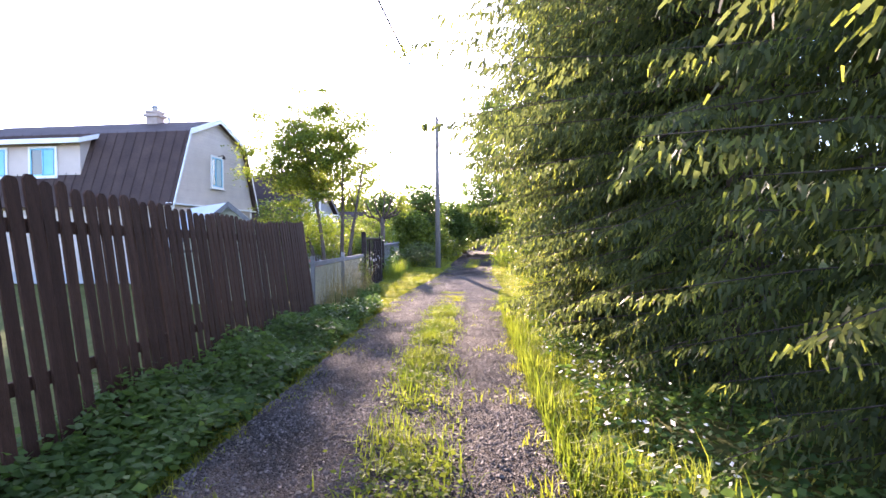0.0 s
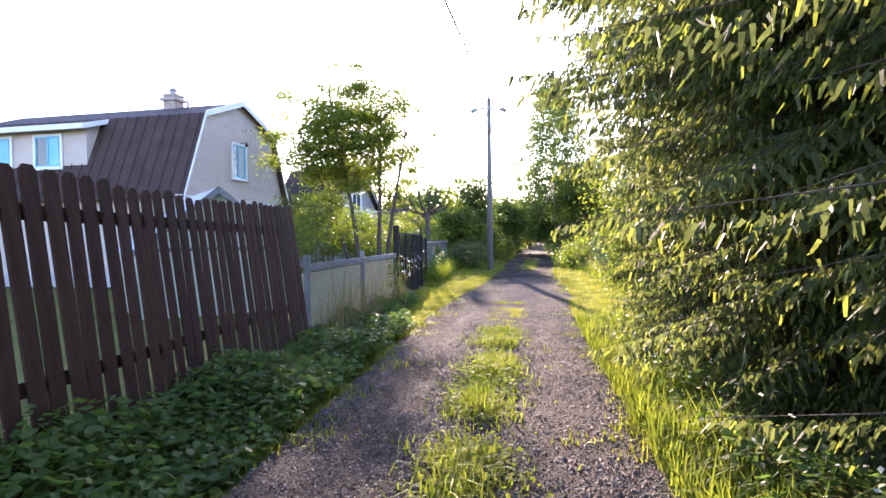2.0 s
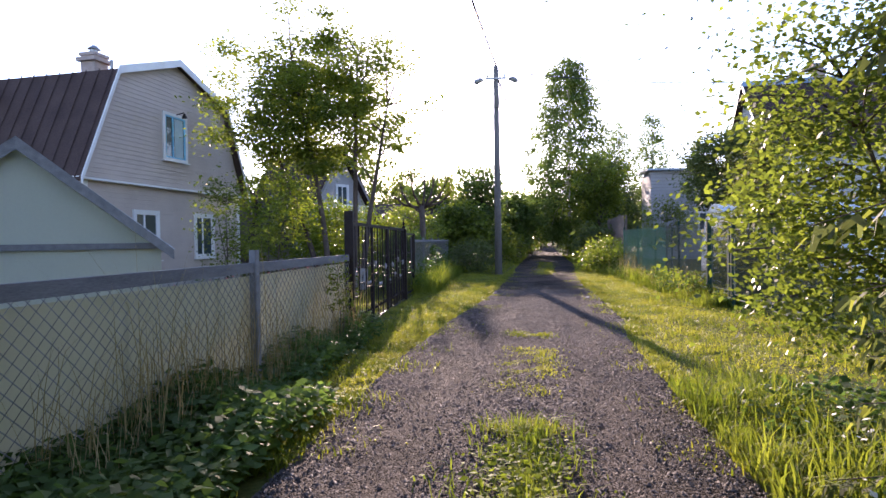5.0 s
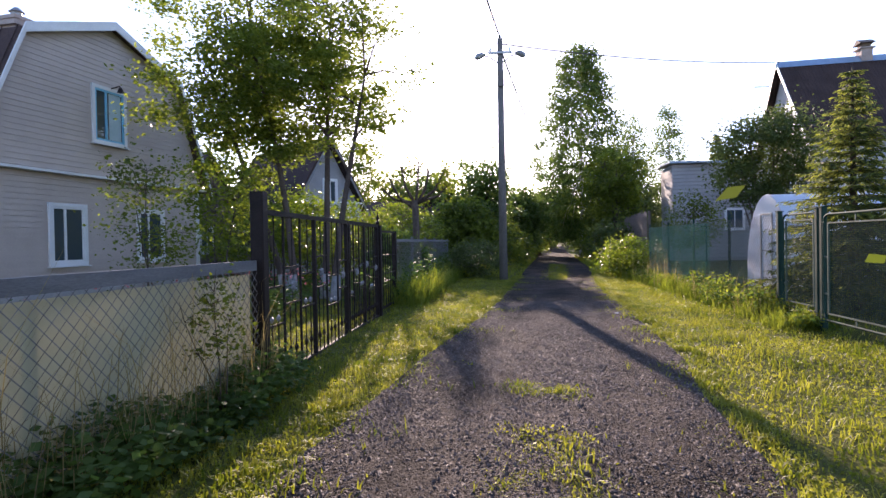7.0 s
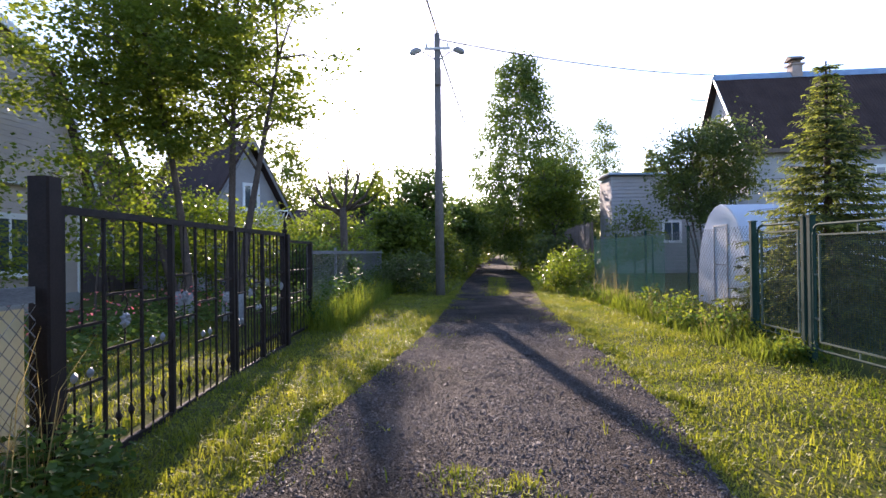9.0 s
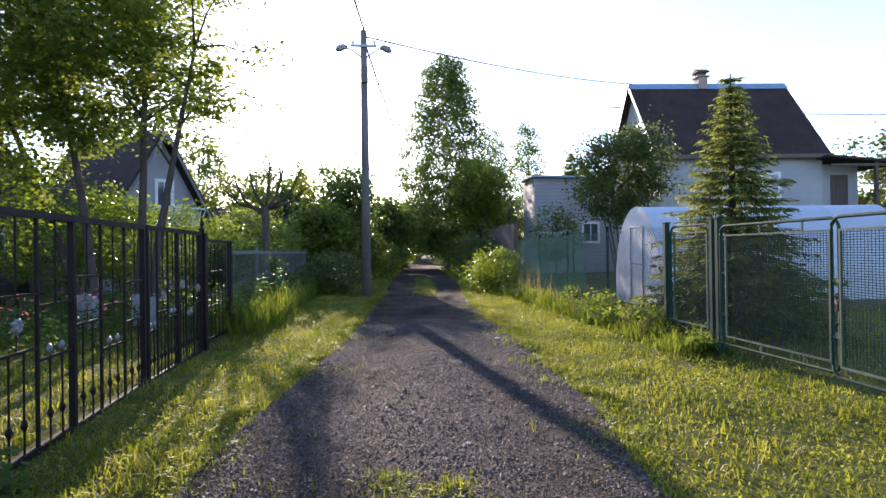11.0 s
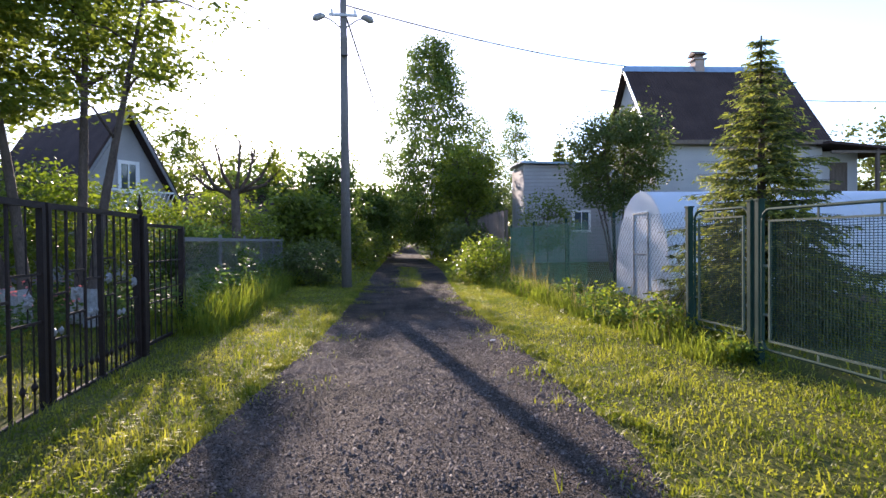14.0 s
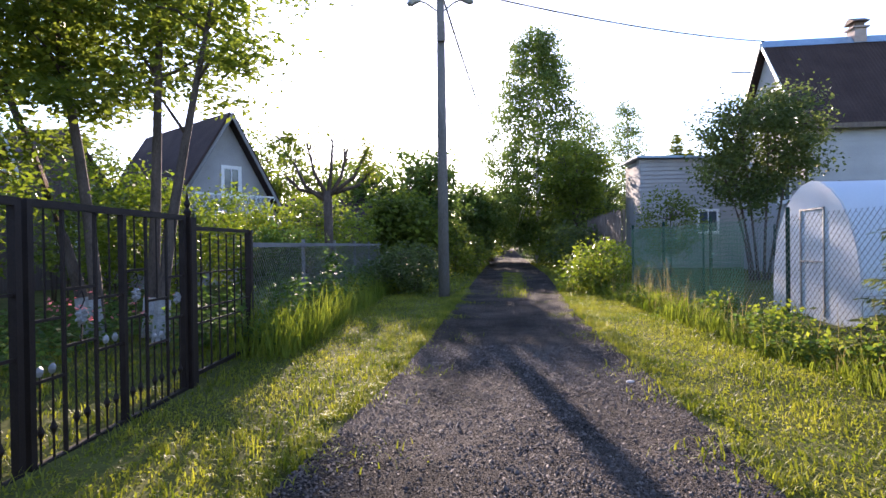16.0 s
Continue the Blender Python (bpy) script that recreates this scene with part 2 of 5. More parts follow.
class Shape:
    """Collects solids for one mesh."""

    def __init__(self):
        self.v, self.f = [], []

    def solid(self, verts, faces):
        k = len(self.v)
        self.v += [tuple(p) for p in verts]
        self.f += [tuple(i + k for i in f) for f in faces]
        return self

    def box(self, c, s, rot=(0, 0, 0), cut=0.0):
        """A box with its centre, size and turn; cut chamfers its long upright edges."""
        hx, hy, hz = s[0] / 2, s[1] / 2, s[2] / 2
        m = pose(c[0], c[1], c[2], *rot)
        if cut > 0:
            ring = [(hx - cut, -hy), (hx, -hy + cut), (hx, hy - cut), (hx - cut, hy), (-hx + cut, hy), (-hx, hy - cut), (-hx, -hy + cut), (-hx + cut, -hy)]
        else:
            ring = [(hx, -hy), (hx, hy), (-hx, hy), (-hx, -hy)]
        n = len(ring)
        vs = [m @ Vector((a, b, -hz)) for a, b in ring] + [m @ Vector((a, b, hz)) for a, b in ring]
        fs = [tuple(reversed(range(n))), tuple(range(n, 2 * n))] + [(i, (i + 1) % n, n + (i + 1) % n, n + i) for i in range(n)]
        return self.solid(vs, fs)

    def tube(self, pts, radii, n=6, caps=True):
        """A round tube along points."""
        pts = [Vector(p) for p in pts]
        if not hasattr(radii, "__len__"):
            radii = [radii] * len(pts)
        k, vs, fs = len(pts), [], []
        for i, p in enumerate(pts):
            d = (pts[min(i + 1, k - 1)] - pts[max(i - 1, 0)]).normalized()
            a = d.orthogonal().normalized() if abs(d.z) > 0.95 else d.cross(Vector((0, 0, 1))).normalized()
            if abs(d.z) > 0.95:
                a = Vector((1, 0, 0)).cross(d).normalized()
            b = d.cross(a)
            vs += [p + (a * math.cos(6.28319 * j / n) + b * math.sin(6.28319 * j / n)) * radii[i] for j in range(n)]
        for i in range(k - 1):
            fs += [(i * n + j, i * n + (j + 1) % n, (i + 1) * n + (j + 1) % n, (i + 1) * n + j) for j in range(n)]
        if caps:
            fs += [tuple(reversed(range(n))), tuple(range((k - 1) * n, k * n))]
        return self.solid(vs, fs)

    def slab(self, outline, axis, lo, hi):
        """A flat outline given in two axes, made thick along the third."""
        def put(p, w):
            return {"x": (w, p[0], p[1]), "y": (p[0], w, p[1]), "z": (p[0], p[1], w)}[axis]
        n = len(outline)
        vs = [put(p, lo) for p in outline] + [put(p, hi) for p in outline]
        return self.solid(vs, [tuple(range(n)), tuple(reversed(range(n, 2 * n)))] + [(i, n + i, n + (i + 1) % n, (i + 1) % n) for i in range(n)])

    def plate(self, a, b, c, d, t):
        """A quad a b c d made t thick."""
        a, b, c, d = (Vector(p) for p in (a, b, c, d))
        up = (b - a).cross(d - a).normalized() * t
        return self.solid([a, b, c, d, a + up, b + up, c + up, d + up], [(3, 2, 1, 0), (4, 5, 6, 7), (0, 1, 5, 4), (1, 2, 6, 5), (2, 3, 7, 6), (3, 0, 4, 7)])

    def mesh(self, name, material, smooth=False):
        me = bpy.data.meshes.new(name)
        me.from_pydata(self.v, [], self.f)
        bm = bmesh.new()
        bm.from_mesh(me)
        bmesh.ops.recalc_face_normals(bm, faces=bm.faces)
        bm.to_mesh(me)
        bm.free()
        me.materials.append(material)
        if smooth:
            me.polygons.foreach_set("use_smooth", [True] * len(me.polygons))
        return me


def quads(name, verts, material, corners=4, faces=None):
    """A mesh of loose faces (leaves, blades) or of an indexed grid."""
    me = bpy.data.meshes.new(name)
    verts = np.asarray(verts, dtype=np.float32).reshape(-1, 3)
    idx = np.arange(len(verts), dtype=np.int32) if faces is None else np.asarray(faces, dtype=np.int32).ravel()
    nf = len(idx) // corners
    me.vertices.add(len(verts))
    me.vertices.foreach_set("co", verts.ravel())
    me.loops.add(len(idx))
    me.loops.foreach_set("vertex_index", idx)
    me.polygons.add(nf)
    me.polygons.foreach_set("loop_start", np.arange(0, len(idx), corners, dtype=np.int32))
    me.update(calc_edges=True)
    me.materials.append(material)
    return me


def part(name, shape, material, parent, label="", smooth=False):
    """One mesh object under a thing or part."""
    me = shape if isinstance(shape, bpy.types.Mesh) else shape.mesh(name, material, smooth)
    ob = new(name, me)
    ob.parent = parent
    return tagged(ob, label)


def thing(name, label, category, at=(0, 0, 0), turn=0, group="", kind=""):
    ob = new(name)
    ob.matrix_basis = pose(at[0], at[1], at[2], 0, 0, turn)
    return tagged(ob, label, category, group, kind)


def unit(n):
    d = rs.normal(size=(n, 3))
    return d / np.linalg.norm(d, axis=1)[:, None]


def leaf_quads(p, size, flat=0.5, aspect=0.6, droop=0.2):
    """Diamond leaves at points p: mostly lying flat, each with its own tilt."""
    n = len(p)
    d = unit(n)
    d[:, 2] = d[:, 2] * (1 - flat) - droop
    d /= np.linalg.norm(d, axis=1)[:, None]
    nrm = unit(n) * 0.7 + np.array((0, 0, 1.0)) * flat
    side = np.cross(d, nrm)
    side /= np.linalg.norm(side, axis=1)[:, None] + 1e-9
    s = (size * rs.uniform(0.6, 1.3, n))[:, None]
    tip = p + d * s
    mid = p + d * s * 0.45
    return np.stack([p, mid + side * s * aspect * 0.5, tip, mid - side * s * aspect * 0.5], axis=1)


def road_left(y):
    return np.interp(y, [-40, 3, 8, 16, 19.5, 21.7, 24.7, 29.6, 44, 80, 200], [-1.9, -1.8, -1.65, -1.5, -1.2, -0.9, -0.5, -0.15, 0.8, 3.4, 13])


def road_right(y):
    return np.interp(y, [-40, 3, 8, 14, 18, 19.6, 24.7, 29.6, 44, 80, 200], [0.7, 0.82, 1.1, 1.5, 1.85, 2.15, 2.45, 2.7, 4.2, 6.6, 16])


def smooth(a, b, x):
    s = np.clip((x - a) / (b - a), 0, 1)
    return s * s * (3 - 2 * s)


def ground_z(x, y):
    x, y = np.asarray(x, float), np.asarray(y, float)
    z = -0.3 * np.clip(y, -20, 18) / 18
    z = z + 0.14 * smooth(1.9, 2.7, -x) * (1 - smooth(12, 17, y)) * smooth(-60, -20, y)
    return z + 0.038 * np.sin(x * 1.7 + y * 0.6) * np.sin(y * 0.9 - x * 0.4) * smooth(0.2, 1.2, np.maximum(road_left(y) - x, x - road_right(y)))


def gz(x, y):
    return float(ground_z(x, y))


# ---- ground and road ----
gx = np.concatenate([[-2500, -600, -200, -90, -45, -25, -16], np.arange(-12, 12.01, 0.3), [16, 25, 45, 90, 200, 600, 2500]])
gy = np.concatenate([[-2500, -600, -150, -50, -20, -8], np.arange(-4, 50.01, 0.4), [55, 62, 72, 90, 130, 200, 600, 2500]])


def grid_mesh(name, xs, ys, zf, material):
    X, Y = (xs, ys) if xs.ndim == 2 else np.meshgrid(xs, ys)
    Z = zf(X, Y)
    r, c = X.shape
    i = np.arange(r * c).reshape(r, c)
    f = np.stack([i[:-1, :-1], i[:-1, 1:], i[1:, 1:], i[1:, :-1]], axis=-1)
    me = quads(name, np.stack([X, Y, Z], -1), material, 4, f)
    me.polygons.foreach_set("use_smooth", [True] * len(me.polygons))
    return me


ground = new("ground", grid_mesh("ground", gx, gy, ground_z, M_SOIL))
tagged(ground, "mossy garden soil under short grass beside the lane", "ground", kind="structure")


def road_z(X, Y):
    u = (X - road_left(Y)) / (road_right(Y) - road_left(Y))
    rut = -0.02 * np.exp(-((u - 0.25) / 0.1) ** 2) - 0.02 * np.exp(-((u - 0.75) / 0.1) ** 2)
    bumps = 0.006 * np.sin(X * 7.3 + Y * 2.1) * np.sin(Y * 4.7 - X * 3.1) + 0.004 * np.sin(X * 17 + 1.3 * Y) * np.sin(Y * 13)
    return ground_z(X, Y) + 0.045 + rut + bumps - 0.12 * np.clip(np.abs(u - 0.5) * 2 - 0.93, 0, 1) / 0.07


ry = np.concatenate([[-40, -20, -8], np.arange(-4, 45, 0.12), np.arange(46, 200, 4.0)])
ru = np.linspace(0, 1, 41)
wob = 0.1 * np.sin(ry * 1.1 + 0.5) * np.sin(ry * 0.37) + 0.07 * np.sin(ry * 2.3) + 0.05 * np.sin(ry * 5.1 + 1)
RX = road_left(ry)[:, None] + wob[:, None] * (1 - ru) + (road_right(ry) - road_left(ry) + 0.06 * np.sin(ry * 2.9 + 2))[:, None] * ru
RY = np.repeat(ry[:, None], len(ru), 1)
road = new("road", grid_mesh("road", RX, RY, road_z, M_GRAVEL))
tagged(road, "grey crushed-gravel lane with two wheel tracks", "road", kind="structure")

# ---- plants ----


def broadleaf(name, label, at, stems, crown, clumps, leaves, size, leaf_mat, bark=M_BARK, spread=0.55, stem_r=0.09, category="tree", flat=0.5, droop=0.2, limewash=False, shell=0.35, cone=False, tier=0.7):
    """A tree or shrub: tapered stems, limbs out to leaf clumps, and a ragged crown with gaps. crown: centre and radii, from the foot."""
    t = thing(name, label, category, at)
    (cx, cy, cz), (rx, ry_, rz) = crown
    dirs = unit(clumps)
    rad = rs.uniform(shell, 1.0, clumps) ** 0.6
    cen = np.array((cx, cy, cz)) + dirs * rad[:, None] * np.array((rx, ry_, rz)) * rs.uniform(0.75, 1.12, clumps)[:, None]
    if cone:
        k = 1 - rs.uniform(0, 1, clumps) ** 0.68
        an = rs.uniform(0, 6.283, clumps)
        w = (np.minimum(1, 0.55 + 2.2 * k) * (1 - k) ** 0.5 + 0.04) * rs.uniform(0.35, 1.1, clumps)
        cen = np.stack([cx + np.cos(an) * w * rx, cy + np.sin(an) * w * ry_, cz - rz + 2 * rz * k], 1)
    cen[:, 2] = np.maximum(cen[:, 2], size)
    wood, limbs = Shape(), Shape()
    tops = []
    for sx, sy, tx, ty, tz in stems:
        pts = [Vector((sx + (tx - sx) * k ** 1.4 + 0.04 * math.sin(5 * k + sx * 9), sy + (ty - sy) * k ** 1.4 + 0.04 * math.cos(4 * k + sy), -0.15 + (tz + 0.15) * k)) for k in np.linspace(0, 1, 8)]
        wood.tube(pts, [stem_r * (1 - 0.75 * k) * (1.25 if k == 0 else 1) for k in np.linspace(0, 1, 8)], 8)
        tops += pts[3:]
    for c in cen[:: max(1, clumps // 60)]:
        c = Vector(c)
        b = min(tops, key=lambda q: (q - c).length + max(0.0, q.z - c.z) * 1.5)
        mid = (b + c) / 2 + Vector((0, 0, 0.12 * (b - c).length))
        limbs.tube([b, mid, c], [stem_r * 0.28, stem_r * 0.18, 0.008], 5)
    part("trunk", wood, bark, t, "", True)
    tagged(part("branchwork", limbs, bark, t, "", True), kind="stuff")
    if limewash:
        for sx, sy, tx, ty, tz in stems:
            lw = Shape().tube([(sx, sy, 0.0), (sx + (tx - sx) * 0.05, sy + (ty - sy) * 0.05, 0.65)], [stem_r * 1.27, stem_r * 1.06], 8)
            part("whitewash_coat", lw, M_LIME, t, "whitewashed trunk foot")
    pick = rs.randint(0, clumps, leaves)
    sp = spread * rs.uniform(0.55, 1.2, clumps)
    p = cen[pick] + rs.normal(size=(leaves, 3)) * sp[pick][:, None] * np.array((1, 1, tier))
    p[:, 2] = np.maximum(p[:, 2], 0.02)
    part("crown", quads("crown", leaf_quads(p, size, flat, 0.62, droop), leaf_mat), leaf_mat, t)
    return t


def spruce(name, label, at, h, rmax, low, whorl=0.27, per=7, step=0.055, seed=1, shoot=0.085, turn=0.0, wide=False, low_part=0.47, droop=0.9, power=0.75, fresh=0.1):
    """A spruce: trunk, whorls of sagging limbs with hanging side twigs, dark needles and pale fresh shoots."""
    r = random.Random(seed)
    t = thing(name, label, "tree", at, turn)
    wood = Shape()
    wood.tube([(0, 0, -0.2), (0, 0, h * 0.5), (0, 0, h)], [0.022 * h + 0.02, 0.013 * h, 0.012], 8)
    P, D, T = [], [], []
    z = low
    while z < h - 0.1:
        k = (z - low) / (h - low)
        ln = rmax * (float(np.interp(z, [0, 1, 2.5, 4.3, h], [low_part, low_part + 0.1, 0.82, 1.0, 0.04])) if wide else (1 - k) ** power * (0.75 + 0.25 * min(1, (k + 0.05) * 6)))
        a0 = r.uniform(0, 6.28)
        for b in range(per):
            a = a0 + 6.28 * b / per + r.uniform(-0.3, 0.3)
            L = ln * r.uniform(0.68, 1.15) + 0.1
            out = Vector((math.cos(a), math.sin(a), 0))
            side = Vector((-out.y, out.x, 0))
            rise = 0.25 * k + r.uniform(-0.08, 0.08)
            sag = (0.42 - 0.3 * k) * r.uniform(0.7, 1.3)

            def on(s):
                return Vector((0, 0, z)) + out * (L * s) + Vector((0, 0, L * (rise * s - sag * s * s + 0.16 * s ** 4)))
            wood.tube([on(0), on(0.5), on(1)], [0.012 + 0.004 * L, 0.006, 0.002], 4, False)
            s = 0.18
            while s < 1.0:
                base = on(s)
                for sg in (-1, 1):
                    ll = (0.34 * L * (1.02 - s) + 0.10) * r.uniform(0.6, 1.2)
                    dr = (side * sg + out * 0.75).normalized()
                    hang = r.uniform(0.25, 0.85) * (1 - 0.6 * k)
                    q = 0.0
                    while q < ll:
                        P.append(base + dr * q + Vector((0, 0, -hang * q * q / max(ll, 0.05) - 0.02 * r.random())))
                        D.append((dr * 0.7 + Vector((r.uniform(-0.65, 0.65), r.uniform(-0.65, 0.65), -hang * q / ll - droop * r.uniform(0.3, 1.0)))).normalized())
                        T.append(q + 1.3 * step >= ll or r.random() < fresh)
                        q += step
                s += max(0.04, 0.075 / L)
        z += whorl * r.uniform(0.8, 1.2)
    part("trunk", wood, M_BARK, t, "", True)
    P, D, T = np.array(P), np.array(D), np.array(T)
    for nm, mask, mt, w, sc in (("foliage", ~T, M_SPRUCE, 0.38, 1.15), ("fresh_growth", T, M_SHOOT, 0.28, 0.85)):
        p, d = P[mask], D[mask]
        n = len(p)
        if n == 0:
            continue
        ln = shoot * sc * rs.uniform(0.7, 1.3, n)[:, None]
        s1 = np.cross(d, unit(n))
        s1 /= np.linalg.norm(s1, axis=1)[:, None] + 1e-9
        qs = np.stack([p - s1 * ln * w * 0.5, p + s1 * ln * w * 0.5, p + d * ln + s1 * ln * w * 0.28, p + d * ln - s1 * ln * w * 0.28], 1)
        part(nm, quads(nm, qs, mt), mt, t)
    return t


def blades(name, label, category, x, y, height, width, mat, lean=0.5, lift=0.0):
    """A stand of grass: bent, tapered blades."""
    n = len(x)
    z = ground_z(x, y) + lift - 0.01
    height = height * (1 + 0.5 * np.sin(x * 3.1 + 1.7 * y) * np.sin(2.3 * y - x) + 0.38 * np.sin(x * 9 - y * 7) * np.sin(y * 6.1 + 2 * x))
    p = np.stack([x, y, z], 1)
    a = rs.uniform(0, 6.283, n)
    h = (np.maximum(height, 0.02) * rs.uniform(0.5, 1.3, n))[:, None]
    out = np.stack([np.cos(a), np.sin(a), np.zeros(n)], 1)
    sd = np.stack([-np.sin(a), np.cos(a), np.zeros(n)], 1) * (width * rs.uniform(0.6, 1.3, n))[:, None] * 0.5
    ln = (lean * rs.uniform(0.2, 1.4, n))[:, None]
    m1 = p + out * h * ln * 0.35 + np.array((0, 0, 1.0)) * h * 0.6
    tp = p + out * h * ln + np.array((0, 0, 1.0)) * h * (1 - 0.25 * ln)
    v = np.stack([p - sd, p + sd, m1 + sd * 0.8, m1 - sd * 0.8, m1 - sd * 0.8, m1 + sd * 0.8, tp + sd * 0.1, tp - sd * 0.1], 1)
    f = np.arange(n)[:, None] * 6
    v6 = np.stack([v[:, 0], v[:, 1], v[:, 2], v[:, 3], v[:, 6], v[:, 7]], 1)
    fa = np.stack([f + 0, f + 1, f + 2, f + 3], -1).reshape(-1, 4)
    fb = np.stack([f + 3, f + 2, f + 4, f + 5], -1).reshape(-1, 4)
    ob = new(name, quads(name, v6, mat, 4, np.stack([fa, fb], 1)))
    return tagged(ob, label, category, kind="stuff")


def weeds(name, label, x, y, height, size, mat, flat=0.8, dens=None):
    """A leafy bed: leaves layered from the soil up to a height that rolls."""
    n = len(x)
    top = height * (0.65 + 0.5 * np.sin(x * 2.3 + y * 1.1) * np.sin(y * 1.7 - x) + 0.2 * rs.uniform(-1, 1, n))
    z = ground_z(x, y) + np.maximum(0.03, top) * rs.uniform(0.1, 1, n) ** 0.6
    ob = new(name, quads(name, leaf_quads(np.stack([x, y, z], 1), size, flat, 0.62, 0.15), mat))
    return tagged(ob, label, "weeds", kind="stuff")


def strip(n, y0, y1, lo, hi):
    """Random places between two lines along the lane."""
    y = rs.uniform(y0, y1, n)
    a, b = lo(y), hi(y)
    return a + (b - a) * rs.uniform(0, 1, n), y

# ---- brown plank fence ----
FX, FY0, FY1, LEAN_OUT = -2.52, -3.0, 11.7, -7.0


def fence_top(y):
    return float(np.interp(y, [-3, 3.5, 6, 9, 11.7], [2.1, 1.97, 1.86, 1.8, 1.88]))


def plank_fence():
    """Boards on two rails; the whole fence leans back from the lane."""
    t = thing("plank_fence", "tall dark brown board fence with clipped tops and narrow gaps", "fence")
    t.matrix_basis = pose(FX, 0, 0, 0, LEAN_OUT, 0.8)
    r = random.Random(3)
    for dz in (1.45, 0.42):
        part("rail", Shape().plate((-0.045, FY0, fence_top(FY0) - dz), (-0.045, FY1, fence_top(FY1) - dz), (-0.045, FY1, fence_top(FY1) - dz + 0.09), (-0.045, FY0, fence_top(FY0) - dz + 0.09), 0.04), M_BROWN, t)
    y = FY0 + 0.4
    while y < FY1:
        part("post", Shape().box((-0.14, y, 0.75), (0.09, 0.09, 1.8), cut=0.01), M_BROWN, t)
        y += 2.75
    meshes = []
    for k in range(4):
        w, h, c = 0.054 + 0.003 * k, 1.9 + 0.02 * k, 0.03
        meshes.append(Shape().slab([(-w, -h), (w, -h), (w, -c), (w - c, 0), (-w + c, 0), (-w, -c)], "x", 0, 0.018).mesh("plank", M_BROWN))
    y = FY0
    while y < FY1 - 0.03:
        ob = part("plank", meshes[r.randrange(4)], M_BROWN, t)
        ob.matrix_basis = pose(r.uniform(-0.006, 0.006), y, fence_top(y) + r.uniform(-0.025, 0.025), r.uniform(-0.9, 0.9), 0, r.uniform(-1.5, 1.5))
        y += r.choice((0.168, 0.166, 0.172, 0.164, 0.16)) if y < FY1 - 0.75 else 0.125


plank_fence()

# ---- chain-link fences ----


def link_mesh(length, height, cell=0.06, r=0.0028):
    """Chain-link wire: crossing slanted wires, each with thickness, in the plane x = 0 along y."""
    V, F = [], []
    n = int(length / cell) + int(height / cell) + 2
    for sgn in (-1, 1):
        for i in range(-int(height / cell) - 1, n):
            y0 = i * cell
            a, b = y0, y0 + sgn * height
            if sgn < 0:
                a, b = y0 + height, y0
            z0, z1 = 0.0, height
            ya, yb = a, b
            if max(ya, yb) <= 0 or min(ya, yb) >= length:
                continue
            sl = (z1 - z0) / (yb - ya)
            if ya < 0: z0, ya = z0 - sl * ya, 0.0
            if ya > length: z0, ya = z0 + sl * (length - ya), length
            if yb < 0: z1, yb = z1 - sl * yb, 0.0
            if yb > length: z1, yb = z1 + sl * (length - yb), length
            k = len(V)
            o = 0.003 * sgn
            for yy, zz in ((ya, z0), (yb, z1)):
                V += [(o - r, yy, zz), (o + r, yy - r, zz - r), (o + r, yy + r, zz + r)]
            F += [(k, k + 1, k + 4, k + 3), (k + 1, k + 2, k + 5, k + 4), (k + 2, k, k + 3, k + 5)]
    me = bpy.data.meshes.new("wire_mesh")
    me.from_pydata(V, [], F)
    me.materials.append(M_STEEL)
    return me


def turn_to(a, b):
    return -math.degrees(math.atan2(b[0] - a[0], b[1] - a[1]))


def left_wire_fence():
    a, b = (-2.76, 11.75), (-2.56, 17.97)
    L = math.hypot(b[0] - a[0], b[1] - a[1])
    t = thing("chain_link_fence", "chain-link fence with a grey board rail and yellowish panels behind", "fence", (a[0], a[1], 0), turn_to(a, b))
    me = link_mesh(L, 1.12, 0.105, 0.003)
    ob = part("wire_mesh", me, M_STEEL, t)
    ob.location = (0.03, 0, -0.17)
    part("rail", Shape().box((0.012, L / 2, 0.98), (0.05, L, 0.10), cut=0.006), M_GREYWOOD, t)
    for y in (0.05, 3.05):
        part("post", Shape().box((0.02, y, 0.45), (0.08, 0.085, 1.42), cut=0.01), M_GREYWOOD, t)
    n = 5
    for i in range(n):
        part("panel", Shape().box((-0.06 - 0.012 * (i % 2), (i + 0.5) * L / n, 0.36), (0.008, L / n + 0.03, 1.06)), M_PANEL, t)


left_wire_fence()


